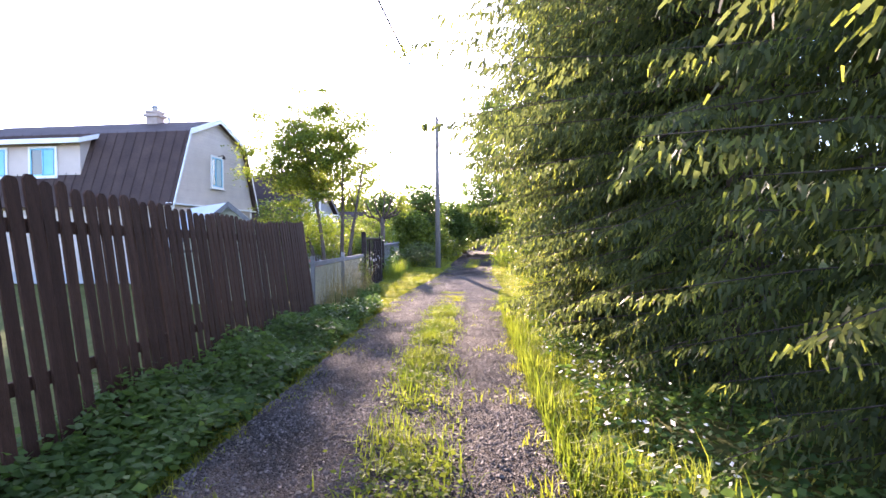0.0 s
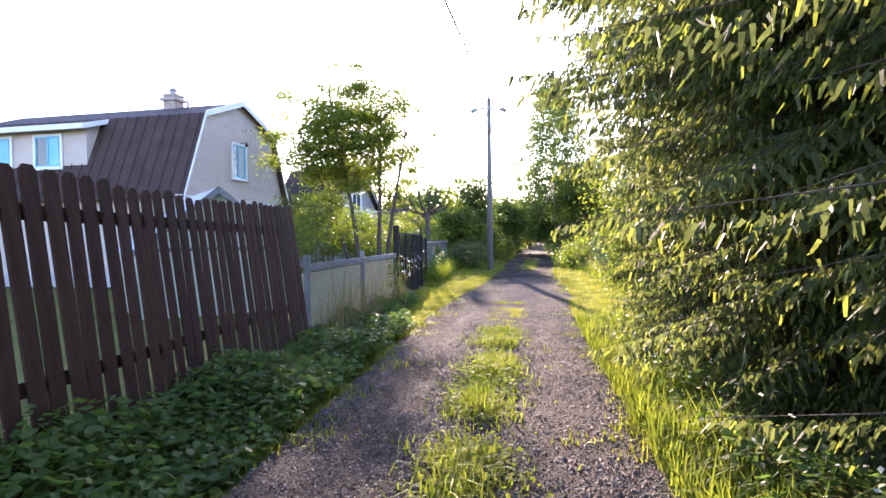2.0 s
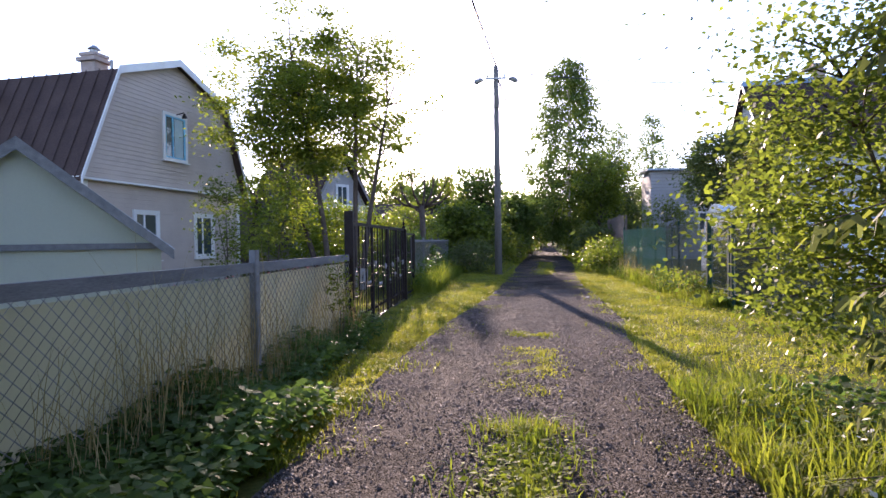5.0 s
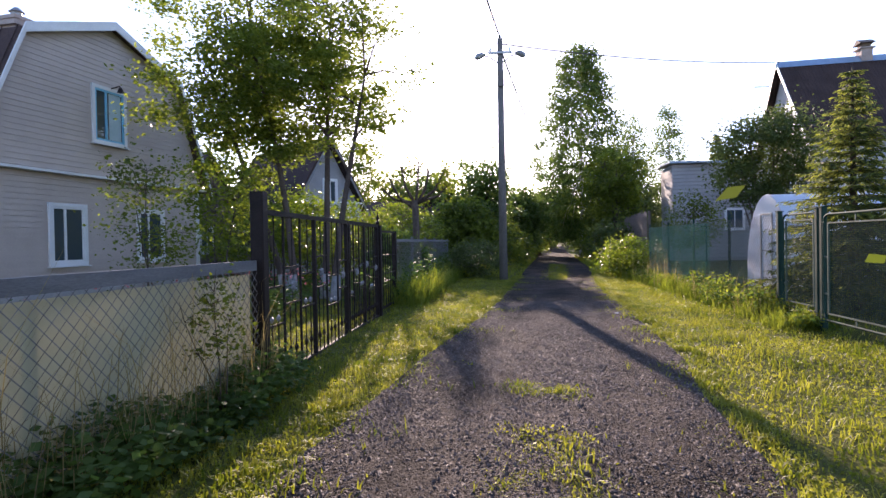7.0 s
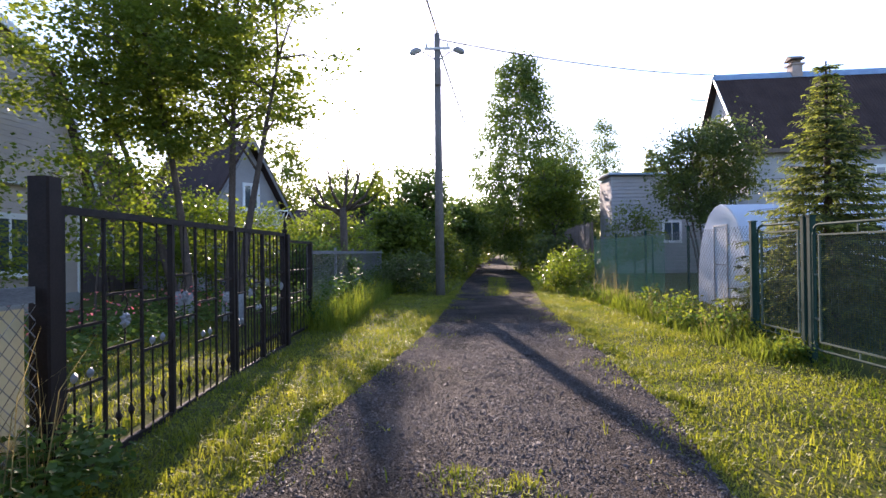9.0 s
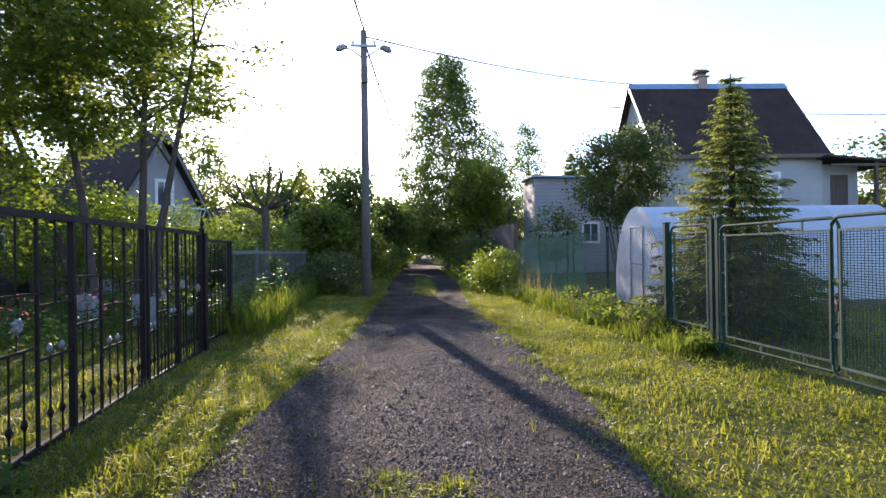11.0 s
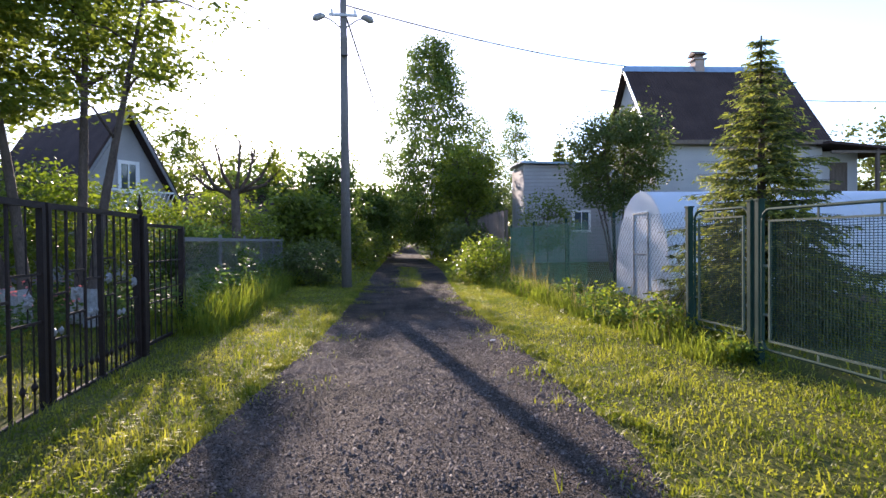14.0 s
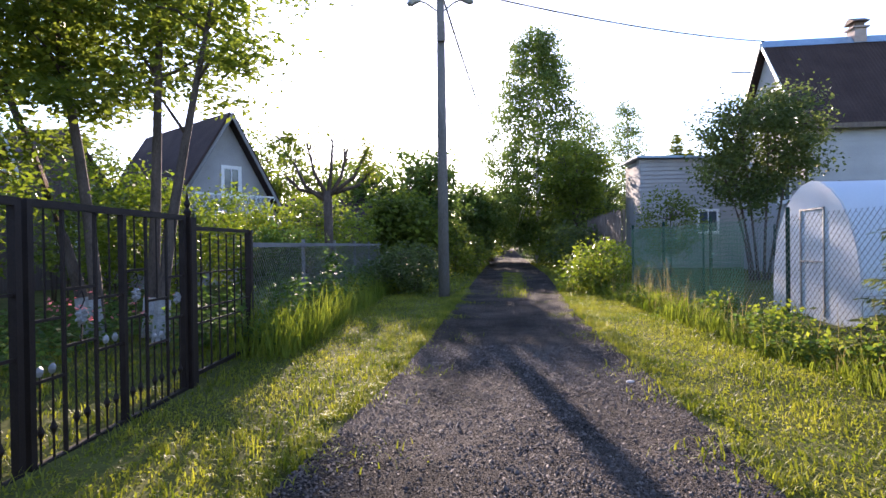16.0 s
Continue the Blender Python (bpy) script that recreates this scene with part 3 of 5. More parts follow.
def iron_gate():
    """Wrought gate of two leaves with cast flowers, and a narrow fixed panel beyond it."""
    g = thing("wrought_iron_gate", "dark brown wrought-iron double gate with cast flower ornaments", "gate", (-2.55, 18.35, -0.12), turn_to((-2.58, 18.35), (-2.72, 24.3)))
    r = random.Random(5)
    part("post", Shape().box((0, -0.27, 0.75), (0.14, 0.14, 2.2), cut=0.012), M_IRON, g)
    part("post", Shape().box((0, 5.43, 0.65), (0.14, 0.14, 2.02), cut=0.012), M_IRON, g)
    fin = Shape().tube([(0, 5.43, 1.66), (0, 5.43, 1.72), (0, 5.43, 1.76), (0, 5.43, 1.80), (0, 5.43, 1.85), (0, 5.43, 1.95)], [0.03, 0.045, 0.015, 0.035, 0.02, 0.004], 8)
    part("finial", fin, M_IRON, g)
    for y0, y1 in ((-0.17, 3.05), (3.1, 5.34)):
        ze, zb = 1.65, -0.17
        f = Shape()
        s = 0.055
        f.box((0, (y0 + y1) / 2, ze), (s, y1 - y0, s)).box((0, (y0 + y1) / 2, zb), (s, y1 - y0, s))
        for yy in (y0 + s / 2, y1 - s / 2):
            f.box((0, yy, (ze + zb) / 2), (s * 1.02, s, ze - zb - s))
        part("leaf_frame", f, M_IRON, g)
        n = 6
        for i in range(1, n):
            yy = y0 + (y1 - y0) * i / n
            thick = 0.05 if i == n // 2 else 0.024
            part("upright", Shape().box((0, yy, (ze + zb) / 2), (thick, thick, ze - zb - s)), M_IRON, g)
        for i in range(n):
            ya, yb = y0 + (y1 - y0) * i / n, y0 + (y1 - y0) * (i + 1) / n
            zc = 0.42 + (0.2 if i % 2 else 0.0) + (0.1 if i in (2, 3) else 0)
            part("crossbar", Shape().box((0, (ya + yb) / 2, zc), (0.02, yb - ya, 0.022)), M_IRON, g)
            part("crossbar", Shape().box((0, (ya + yb) / 2, zc + 0.42), (0.02, yb - ya, 0.022)), M_IRON, g)
            for q in (0.33, 0.67):
                yy = ya + (yb - ya) * q
                part("picket", Shape().tube([(0, yy, zb), (0, yy, 0.02), (0, yy, 0.07), (0, yy, 0.12), (0, yy, zc)], [0.008, 0.008, 0.026, 0.008, 0.008], 6), M_IRON, g)
                if q < 0.5:
                    part("picket", Shape().tube([(0, ya + (yb - ya) * 0.5, zc + 0.42), (0, ya + (yb - ya) * 0.5, ze)], 0.008, 6), M_IRON, g)
                if i % 2 == 0:
                    part("bud", Shape().tube([(-0.02, yy, zc + 0.07), (0, yy, zc + 0.07), (0.02, yy, zc + 0.07)], [0.018, 0.04, 0.012], 9), M_FLOWER, g)
                    part("stem", Shape().tube([(0, yy, zc), (0, yy, zc + 0.05)], 0.006, 5), M_IRON, g)
            yy, zz = (ya + yb) / 2, zc + 0.2
            fl = Shape()
            for j in range(7):
                an = 6.283 * j / 7
                fl.tube([(0, yy, zz), (0.014, yy + 0.04 * math.cos(an), zz + 0.04 * math.sin(an)), (0, yy + 0.068 * math.cos(an), zz + 0.068 * math.sin(an))], [0.008, 0.022, 0.006], 6)
            if i % 2:
                part("flower", fl, M_FLOWER, g, "cast grey flower")
                part("stem", Shape().tube([(0, yy, zc), (-0.01, yy + 0.03, zc + 0.1), (0, yy, zz)], 0.007, 5), M_IRON, g)
                part("scroll", Shape().tube([(0, yy, zz + 0.06), (0, yy + 0.05, zz + 0.12), (0, yy + 0.02, zz + 0.19), (0, yy - 0.03, zz + 0.15)], 0.006, 5), M_IRON, g)
    p = thing("iron_side_panel", "narrow dark iron fence panel beside the gate", "fence", (-2.72, 23.85, -0.1))
    part("top_rail", Shape().box((0, 0.89, 1.53), (0.045, 1.64, 0.045)), M_IRON, p)
    part("bottom_rail", Shape().box((0, 0.89, -0.1), (0.045, 1.64, 0.045)), M_IRON, p)
    part("post", Shape().box((0, 1.75, 0.6), (0.09, 0.09, 1.9), cut=0.01), M_IRON, p)
    for i in range(1, 7):
        part("upright", Shape().box((0, 0.08 + 1.62 * i / 7, 0.7), (0.016, 0.016, 1.56)), M_IRON, p)
    for z in (0.45, 0.62, 1.02):
        part("crossbar", Shape().box((0.004, 0.89, z), (0.02, 1.6, 0.02)), M_IRON, p)


iron_gate()


def far_left_fence():
    a, b = (-2.75, 25.68), (-3.2, 41.0)
    L = math.hypot(b[0] - a[0], b[1] - a[1])
    t = thing("chain_link_fence", "overgrown chain-link fence with a grey top rail", "fence", (a[0], a[1], 0), turn_to(a, b))
    ob = part("wire_mesh", link_mesh(L, 1.45, 0.105, 0.0024), M_STEEL, t)
    ob.location = (0, 0, -0.25)
    part("rail", Shape().box((0.03, L / 2, 1.24), (0.045, L, 0.07), cut=0.006), M_GREYWOOD, t)
    for i in range(6):
        part("post", Shape().box((-0.03, 0.06 + i * (L - 0.1) / 5, 0.5), (0.06, 0.07, 1.7), cut=0.008), M_GREYWOOD, t)


far_left_fence()

# ---- green gate and fence across the lane ----


def bent_frame(y0, y1, z0, z1, rad=0.018, corner=0.12):
    pts = []
    for cy, cz, a0 in ((y1 - corner, z1 - corner, 0), (y0 + corner, z1 - corner, 90), (y0 + corner, z0 + corner, 180), (y1 - corner, z0 + corner, 270)):
        for k in range(5):
            a = radians(a0 + 22.5 * k)
            pts.append((0, cy + corner * math.cos(a), cz + corner * math.sin(a)))
    pts.append(pts[0])
    return Shape().tube(pts, rad, 8, False)


def wire_grid(y0, y1, z0, z1, cell=0.042, r=0.0021):
    s = Shape()
    n = int((y1 - y0) / cell)
    for i in range(1, n):
        yy = y0 + (y1 - y0) * i / n
        s.box((0, yy, (z0 + z1) / 2), (2 * r, 2 * r, z1 - z0))
    n = int((z1 - z0) / (cell * 0.6))
    for i in range(1, n):
        zz = z0 + (z1 - z0) * i / n
        s.box((0.004, (y0 + y1) / 2, zz), (2 * r, y1 - y0, 2 * r * 1.6))
    return s


def mesh_leaf(name, label, at, turn, w, z0, z1, gap=0.12):
    t = thing(name, label, "gate", at, turn)
    part("tube_frame", bent_frame(0, w, z0, z1), M_GREENIRON, t, "", True)
    i0, i1, j0, j1 = gap, w - gap, z0 + gap * 0.9, z1 - gap * 1.1
    f = Shape()
    for zz in (j0, j1):
        f.box((0, (i0 + i1) / 2, zz), (0.025, i1 - i0, 0.022))
    for yy in (i0, i1):
        f.box((0, yy, (j0 + j1) / 2), (0.026, 0.022, j1 - j0 + 0.022))
    part("mesh_frame", f, M_GREYGREEN, t, "faded pale green inner frame")
    tagged(part("wire_grid", wire_grid(i0, i1, j0, j1), M_GREENIRON, t), kind="stuff")
    for q in (0.25, 0.6):
        part("strut", Shape().box((0, w * q, (z1 + j1) / 2), (0.014, 0.02, z1 - j1)), M_GREYGREEN, t)
        part("strut", Shape().box((0, w * q, (z0 + j0) / 2), (0.014, 0.02, j0 - z0)), M_GREYGREEN, t)
        part("hinge_bar", Shape().box((0, gap / 2, z0 + (z1 - z0) * q), (0.014, gap, 0.03)), M_GREYGREEN, t)
        part("hinge_bar", Shape().box((0, w - gap / 2, z0 + (z1 - z0) * q), (0.014, gap, 0.03)), M_GREYGREEN, t)
    return t


mesh_leaf("mesh_gate_leaf", "green tube gate leaf with wire grid", (4.8, 19.86, 0), 0, 2.02, -0.12, 1.5)
mesh_leaf("mesh_gate_leaf", "green tube gate leaf with wire grid beside chained one", (4.55, 17.75, 0), -3, 2.05, -0.12, 1.5)
mesh_leaf("mesh_wicket", "narrow green wire-grid wicket gate", (4.85, 22.18, 0), 0, 1.12, -0.05, 1.55, 0.1)
for gy_, gh_ in ((21.98, 1.62), (22.12, 1.62), (23.42, 1.62)):
    p_ = thing("gate_post", "square dark green steel gate post", "post", (4.84, gy_, -0.5), group="green gate posts")
    part("post", Shape().box((0, 0, (gh_ + 0.5) / 2), (0.085, 0.085, gh_ + 0.5), cut=0.012), M_GREENIRON, p_)
    part("cap", Shape().box((0, 0, gh_ + 0.505), (0.1, 0.1, 0.02)), M_GREENIRON, p_)
ch = thing("lock_chain", "rusty chain and padlock holding the gate leaves", "chain", (4.77, 19.83, 0.55))
lk = Shape()
for i in range(7):
    a = 0.9 * i
    lk.tube([(0.03 * math.cos(a), 0.05 * math.sin(a), 0.18 - i * 0.05), (0.03 * math.cos(a + 1.5), 0.05 * math.sin(a + 1.5), 0.15 - i * 0.05), (0.03 * math.cos(a + 2.6), 0.05 * math.sin(a + 2.6), 0.13 - i * 0.05)], 0.01, 6)
part("chain_links", lk, M_IRON, ch)
part("padlock", Shape().box((-0.03, 0, 0.02), (0.03, 0.06, 0.07), cut=0.008), M_IRON, ch)


def net_fence():
    a, b, h = (4.9, 23.5), (5.0, 33.8), 1.75
    L = math.hypot(b[0] - a[0], b[1] - a[1])
    t = thing("chain_link_fence", "chain-link fence on green posts, far part hung with green netting", "fence", (a[0], a[1], 0), turn_to(a, b))
    ob = part("wire_mesh", link_mesh(L, 1.85, 0.1, 0.0024), M_STEEL, t)
    ob.location = (0, 0, -0.28)
    for y in (2.6, 5.2, 7.8, L):
        part("post", Shape().tube([(0.03, y, -0.6), (0.03, y, 1.68)], 0.03, 8), M_GREENIRON, t)
    net = Shape()
    n = 30
    y0 = 3.8
    for k in range(26):
        zz = -0.2 + 1.75 * k / 25
        pts = [(-0.02 + 0.02 * math.sin(i * 0.9), y0 + (L - y0) * i / n, zz + 0.05 * math.sin(i * 0.7) * k / 25) for i in range(n + 1)]
        net.tube(pts, 0.003, 3, False)
    for i in range(0, 130):
        yy = y0 + (L - y0) * i / 130
        net.tube([(-0.02, yy, -0.2), (-0.02, yy, 1.55)], 0.003, 3, False)
    part("netting", net, M_NET, t, "sagging green garden netting")
    b2 = thing("chain_link_fence", "green netted side fence running off from the lane", "fence", (b[0], b[1], 0), -88)
    net = Shape()
    for k in range(26):
        zz = -0.2 + 1.75 * k / 25
        net.tube([(0, 0.5 * i, zz + 0.02 * math.sin(i * 1.7)) for i in range(13)], 0.003, 3, False)
    for i in range(75):
        net.tube([(0, i * 0.08, -0.2), (0, i * 0.08, 1.55)], 0.003, 3, False)
    part("netting", net, M_NET, b2)
    for y in (2.0, 4.0, 6.0):
        part("post", Shape().tube([(0, y, -0.6), (0, y, 1.65)], 0.03, 8), M_GREENIRON, b2)


net_fence()


def board_fence():
    t = thing("board_fence", "weathered brown board fence with uneven slanting top", "fence", (6.0, 38.5, 0.25), -6)
    me = [Shape().box((0, 0, 0.95 + 0.03 * k), (0.024, 0.135, 1.9 + 0.06 * k)).mesh("plank", M_OLDWOOD) for k in range(3)]
    r = random.Random(8)
    for i in range(75):
        ob = part("plank", me[r.randrange(3)], M_OLDWOOD, t)
        ob.matrix_basis = pose(r.uniform(-0.01, 0.01), i * 0.145, 0.2 + r.uniform(-0.04, 0.04))
    for z in (0.6, 1.7):
        part("rail", Shape().box((0.05, 5.4, z), (0.05, 10.9, 0.09)), M_OLDWOOD, t)
    for i in range(5):
        part("post", Shape().box((0.1, i * 2.7, 1.0), (0.1, 0.1, 2.3)), M_OLDWOOD, t)


board_fence()

# ---- greenhouse of arched sheets ----


def arch(w, h, n=14):
    """Outline of a hooped tunnel, from one foot to the other."""
    pts = []
    for k in range(n + 1):
        a = math.pi * k / n
        pts.append((-math.cos(a) * w / 2 * (1.0), h * 0.22 + math.sin(a) * h * 0.78 if 0 < k < n else 0.0))
    return pts[:1] + [(-w / 2, h * 0.22)] + pts[1:-1] + [(w / 2, h * 0.22)] + pts[-1:]


def greenhouse():
    t = thing("greenhouse", "white arched polycarbonate greenhouse with a framed end door", "greenhouse", (6.85, 28.7, -0.3), -4)
    w, h, L = 3.0, 2.6, 6.4
    ar = arch(w, h)
    V, F = [], []
    for x in (0.02, L - 0.02):
        V += [(x, a, b) for a, b in ar]
    n = len(ar)
    F = [(i, i + 1, n + i + 1, n + i) for i in range(n - 1)]
    sk = Shape().solid(V, F)
    V2 = [(x, a * 0.992, b * 0.995) for x, a, b in V]
    sk.solid(V2, [tuple(reversed(f)) for f in F])
    part("roof_sheet", sk, M_FILM, t, "", True)
    part("end_sheet", Shape().slab([(a, b) for a, b in ar], "x", -0.006, 0.006), M_FILM, t)
    part("end_sheet", Shape().slab([(a, b) for a, b in ar], "x", L - 0.006, L + 0.006), M_FILM, t)
    for i in range(5):
        x = 0.02 + (L - 0.04) * i / 4
        part("hoop", Shape().tube([(x, a * 1.006, b * 1.004) for a, b in ar], 0.008, 6), M_WHITE, t)
    d = Shape()
    for yy in (-0.45, 0.35):
        d.box((-0.02, yy, 1.1), (0.025, 0.035, 2.0))
    d.box((-0.02, -0.05, 2.08), (0.025, 0.8, 0.035)).box((-0.02, -0.05, 1.1), (0.025, 0.8, 0.03))
    part("door_frame", d, M_STEEL, t, "grey metal door frame")
    part("sill", Shape().box((L / 2, -w / 2, 0.1), (L, 0.06, 0.22)).box((L / 2, w / 2, 0.1), (L, 0.06, 0.22)), M_OLDWOOD, t)


greenhouse()

# ---- houses ----


def window(parent, w, h, at, turn, frame_mat, bars=(0.5,), curtain=None, name="window"):
    """A framed window in the local plane x = 0, outside towards +x."""
    o = new(name)
    o.parent = parent
    o.matrix_basis = pose(at[0], at[1], at[2], 0, 0, turn)
    f = Shape()
    c = 0.09
    for s in (-1, 1):
        f.box((0.03, s * (w / 2 + c / 2), h / 2), (0.05, c, h + 2 * c))
        f.box((0.03, 0, h / 2 + s * (h / 2 + c / 2)), (0.048, w, c))
    part("frame", f, M_WHITE, o)
    g = Shape()
    for s in (-1, 1):
        g.box((0.02, s * (w / 2 - 0.025), h / 2), (0.04, 0.05, h)).box((0.02, 0, h / 2 + s * (h / 2 - 0.025)), (0.04, w - 0.1, 0.05))
    for b in bars:
        g.box((0.022, -w / 2 + w * b, h / 2), (0.04, 0.05, h - 0.1))
    part("sash", g, frame_mat, o)
    part("pane", Shape().box((0.006, 0, h / 2), (0.006, w - 0.05, h - 0.05)), M_GLASS, o)
    part("sill", Shape().box((0.06, 0, -c - 0.015), (0.12, w + 0.25, 0.03)), M_WHITE, o)
    if curtain:
        part("curtain", Shape().box((0.0115, w * 0.2, h / 2), (0.003, w * 0.42, h - 0.12)), curtain, o)
    return o


def siding(outline, pitch, x0, depth=0.018):
    """Lapped boards over an outline in y and z that is convex: each board a wedge."""
    s = Shape()
    zs = [p[1] for p in outline]
    z = min(zs)
    def span(zz):
        ys = []
        for (a, b), (c, d) in zip(outline, outline[1:] + outline[:1]):
            if (b - zz) * (d - zz) < 0 or abs(b - zz) < 1e-6:
                ys.append(a + (c - a) * (0 if abs(d - b) < 1e-9 else (zz - b) / (d - b)))
                if abs(b - d) < 1e-6:
                    ys.append(c)
        return (min(ys), max(ys)) if len(ys) > 1 else None
    while z < max(zs) - 0.02:
        z1 = min(z + pitch, max(zs) - 0.005)
        lo, hi = span(z + 1e-4), span(z1 - 1e-4)
        if lo and hi:
            s.solid([(x0, lo[0], z), (x0, lo[1], z), (x0, hi[1], z1), (x0, hi[0], z1), (x0 + depth, lo[0], z), (x0 + depth, lo[1], z), (x0 + 0.004, hi[1], z1), (x0 + 0.004, hi[0], z1)],
                    [(0, 1, 2, 3), (4, 7, 6, 5), (0, 4, 5, 1), (2, 6, 7, 3), (1, 5, 6, 2), (0, 3, 7, 4)])
        z += pitch
    return s


def gambrel_house():
    A, B = (-11.05, 23.0), (-10.25, 30.0)
    h = thing("house", "cream sided house with dark gambrel roof and white trim", "house", (A[0], A[1], -0.2), turn_to(A, B))
    W, D, zf, zb, zr = 7.05, 10.5, 3.2, 6.35, 7.25
    b0, b1 = 1.05, W - 1.05
    part("wall", Shape().slab([(0.05, 0), (W - 0.05, 0), (W - 0.05, zf), (b1, zb - 0.05), (W / 2, zr - 0.05), (b0, zb - 0.05), (0.05, zf)], "x", -D, -0.03), M_SIDING, h)
    part("siding", siding([(0.0, 0.45), (W, 0.45), (W, zf - 0.05), (0.0, zf - 0.05)], 0.13, -0.03), M_SIDING, h)
    part("siding", siding([(-0.12, zf + 0.08), (W + 0.12, zf + 0.08), (b1, zb), (W / 2, zr), (b0, zb)], 0.13, 0.06), M_SIDING, h)
    part("gable_wall", Shape().slab([(-0.1, zf + 0.02), (W + 0.1, zf + 0.02), (b1, zb - 0.02), (W / 2, zr - 0.02), (b0, zb - 0.02)], "x", -0.03, 0.06), M_SIDING, h)
    part("plinth", Shape().box((-D / 2, W / 2, 0.2), (D + 0.04, W + 0.06, 0.5)), M_BLOCK, h)
    part("ledge", Shape().box((0.06, W / 2, zf + 0.02), (0.26, W + 0.7, 0.06)), M_WHITE, h)
    prof = [(-0.38, zf - 0.05), (b0 - 0.06, zb + 0.03), (W / 2, zr + 0.06), (b1 + 0.06, zb + 0.03), (W + 0.38, zf - 0.05)]
    for i in range(4):
        (y0, z0), (y1, z1) = prof[i], prof[i + 1]
        part("roof", Shape().plate((0.28, y0, z0), (0.28, y1, z1), (-D - 0.3, y1, z1), (-D - 0.3, y0, z0), -0.07), M_ROOF, h)
        part("barge_board", Shape().plate((0.285, y0, z0 - 0.14), (0.285, y1, z1 - 0.14), (0.285, y1, z1 + 0.09), (0.285, y0, z0 + 0.09), 0.03), M_WHITE, h)
    for s in range(24):
        x = 0.1 - s * 0.45
        (y0, z0), (y1, z1) = prof[0], prof[1]
        part("roof_seam", Shape().plate((x, y0 - 0.02, z0 + 0.05), (x, y1 - 0.02, z1 + 0.045), (x - 0.02, y1 - 0.02, z1 + 0.045), (x - 0.02, y0 - 0.02, z0 + 0.05), -0.02), M_ROOF, h)
    for yy in (0.02, W - 0.02):
        part("corner_trim", Shape().box((-0.0, yy, zf / 2 + 0.2), (0.07, 0.12, zf - 0.45)), M_WHITE, h)
    window(h, 0.95, 1.35, (0.075, 3.45, 4.2), 0, M_TURQ, (0.38,), M_CURTAIN)
    window(h, 0.9, 1.35, (-0.012, 2.2, 1.05), 0, M_WHITE, (0.4,))
    window(h, 0.9, 1.35, (-0.012, 4.95, 1.05), 0, M_WHITE, (0.4,))
    lamp = part("wall_lamp_arm", Shape().tube([(0.08, 3.5, 5.62), (0.4, 3.5, 5.68), (0.42, 3.5, 5.62)], 0.016, 6).tube([(0.42, 3.5, 5.64), (0.42, 3.5, 5.5)], [0.03, 0.09], 8), M_IRON, h)
    # long shed dormer over the near slope
    dx0, dx1 = -4.2, -9.8
    ds = part("dormer", Shape().slab([(0.2, 3.9), (2.3, 3.9), (2.3, 6.45), (0.2, 5.95)], "x", dx1, dx0), M_SIDING, h, "pale sided shed dormer")
    part("dormer_roof", Shape().plate((dx0 + 0.25, -0.2, 5.92), (dx0 + 0.25, W / 2, 7.02), (dx1 - 0.2, W / 2, 7.02), (dx1 - 0.2, -0.2, 5.92), -0.1), M_ROOF, ds)
    part("dormer_trim", Shape().box(((dx0 + dx1) / 2, -0.2, 5.9), (dx0 - dx1 + 0.5, 0.05, 0.2)).plate((dx0 + 0.27, -0.2, 5.8), (dx0 + 0.27, 2.4, 6.62), (dx0 + 0.27, 2.4, 6.8), (dx0 + 0.27, -0.2, 6.0), 0.03), M_WHITE, ds)
    for x in (-5.9, -8.2):
        window(h, 1.15, 1.15, (x, 0.19, 4.5), -90, M_TURQ, (0.5,), M_TURQ)
    c = part("chimney", Shape().box((-3.0, W / 2, 7.3), (0.55, 0.55, 1.0)).box((-3.0, W / 2, 7.62), (0.75, 0.75, 0.12)).box((-3.0, W / 2, 7.8), (0.62, 0.62, 0.1)), M_BRICK, h)
    part("flue", Shape().tube([(-3.0, W / 2, 7.8), (-3.0, W / 2, 8.05)], 0.14, 10).tube([(-3.0, W / 2, 8.02), (-3.0, W / 2, 8.15)], [0.2, 0.06], 10), M_STEEL, c)
    part("flue", Shape().tube([(-2.3, W / 2, 7.2), (-2.3, W / 2, 7.6)], 0.06, 8), M_STEEL, h)


gambrel_house()


def cold_frame():
    t = thing("film_shelter", "low pitched garden shelter with milky sides and grey barge boards", "shelter", (-5.95, 15.5, -0.2), 40)
    w, zr, ze, L = 1.55, 2.7, 1.45, 3.2
    part("gable_sheet", Shape().slab([(-w, 0), (w, 0), (w, ze), (0, zr), (-w, ze)], "y", 0, 0.02), M_FILM2, t)
    part("gable_sheet", Shape().slab([(-w, 0), (w, 0), (w, ze), (0, zr), (-w, ze)], "y", L, L + 0.02), M_FILM2, t)
    for s in (-1, 1):
        part("roof_sheet", Shape().plate((0, -0.1, zr + 0.02), (s * (w + 0.15), -0.1, ze - 0.1), (s * (w + 0.15), L + 0.1, ze - 0.1), (0, L + 0.1, zr + 0.02), 0.03), M_FILM, t)
        part("barge_board", Shape().plate((0, -0.12, zr - 0.1), (s * (w + 0.15), -0.12, ze - 0.22), (s * (w + 0.15), -0.12, ze - 0.08), (0, -0.12, zr + 0.06), 0.03), M_GREYWOOD, t)
        part("side_sheet", Shape().box((s * w, L / 2, ze / 2), (0.02, L, ze)), M_FILM2, t)
    part("tie_board", Shape().box((0, -0.03, ze - 0.03), (2 * w, 0.03, 0.08)), M_GREYWOOD, t)


cold_frame()


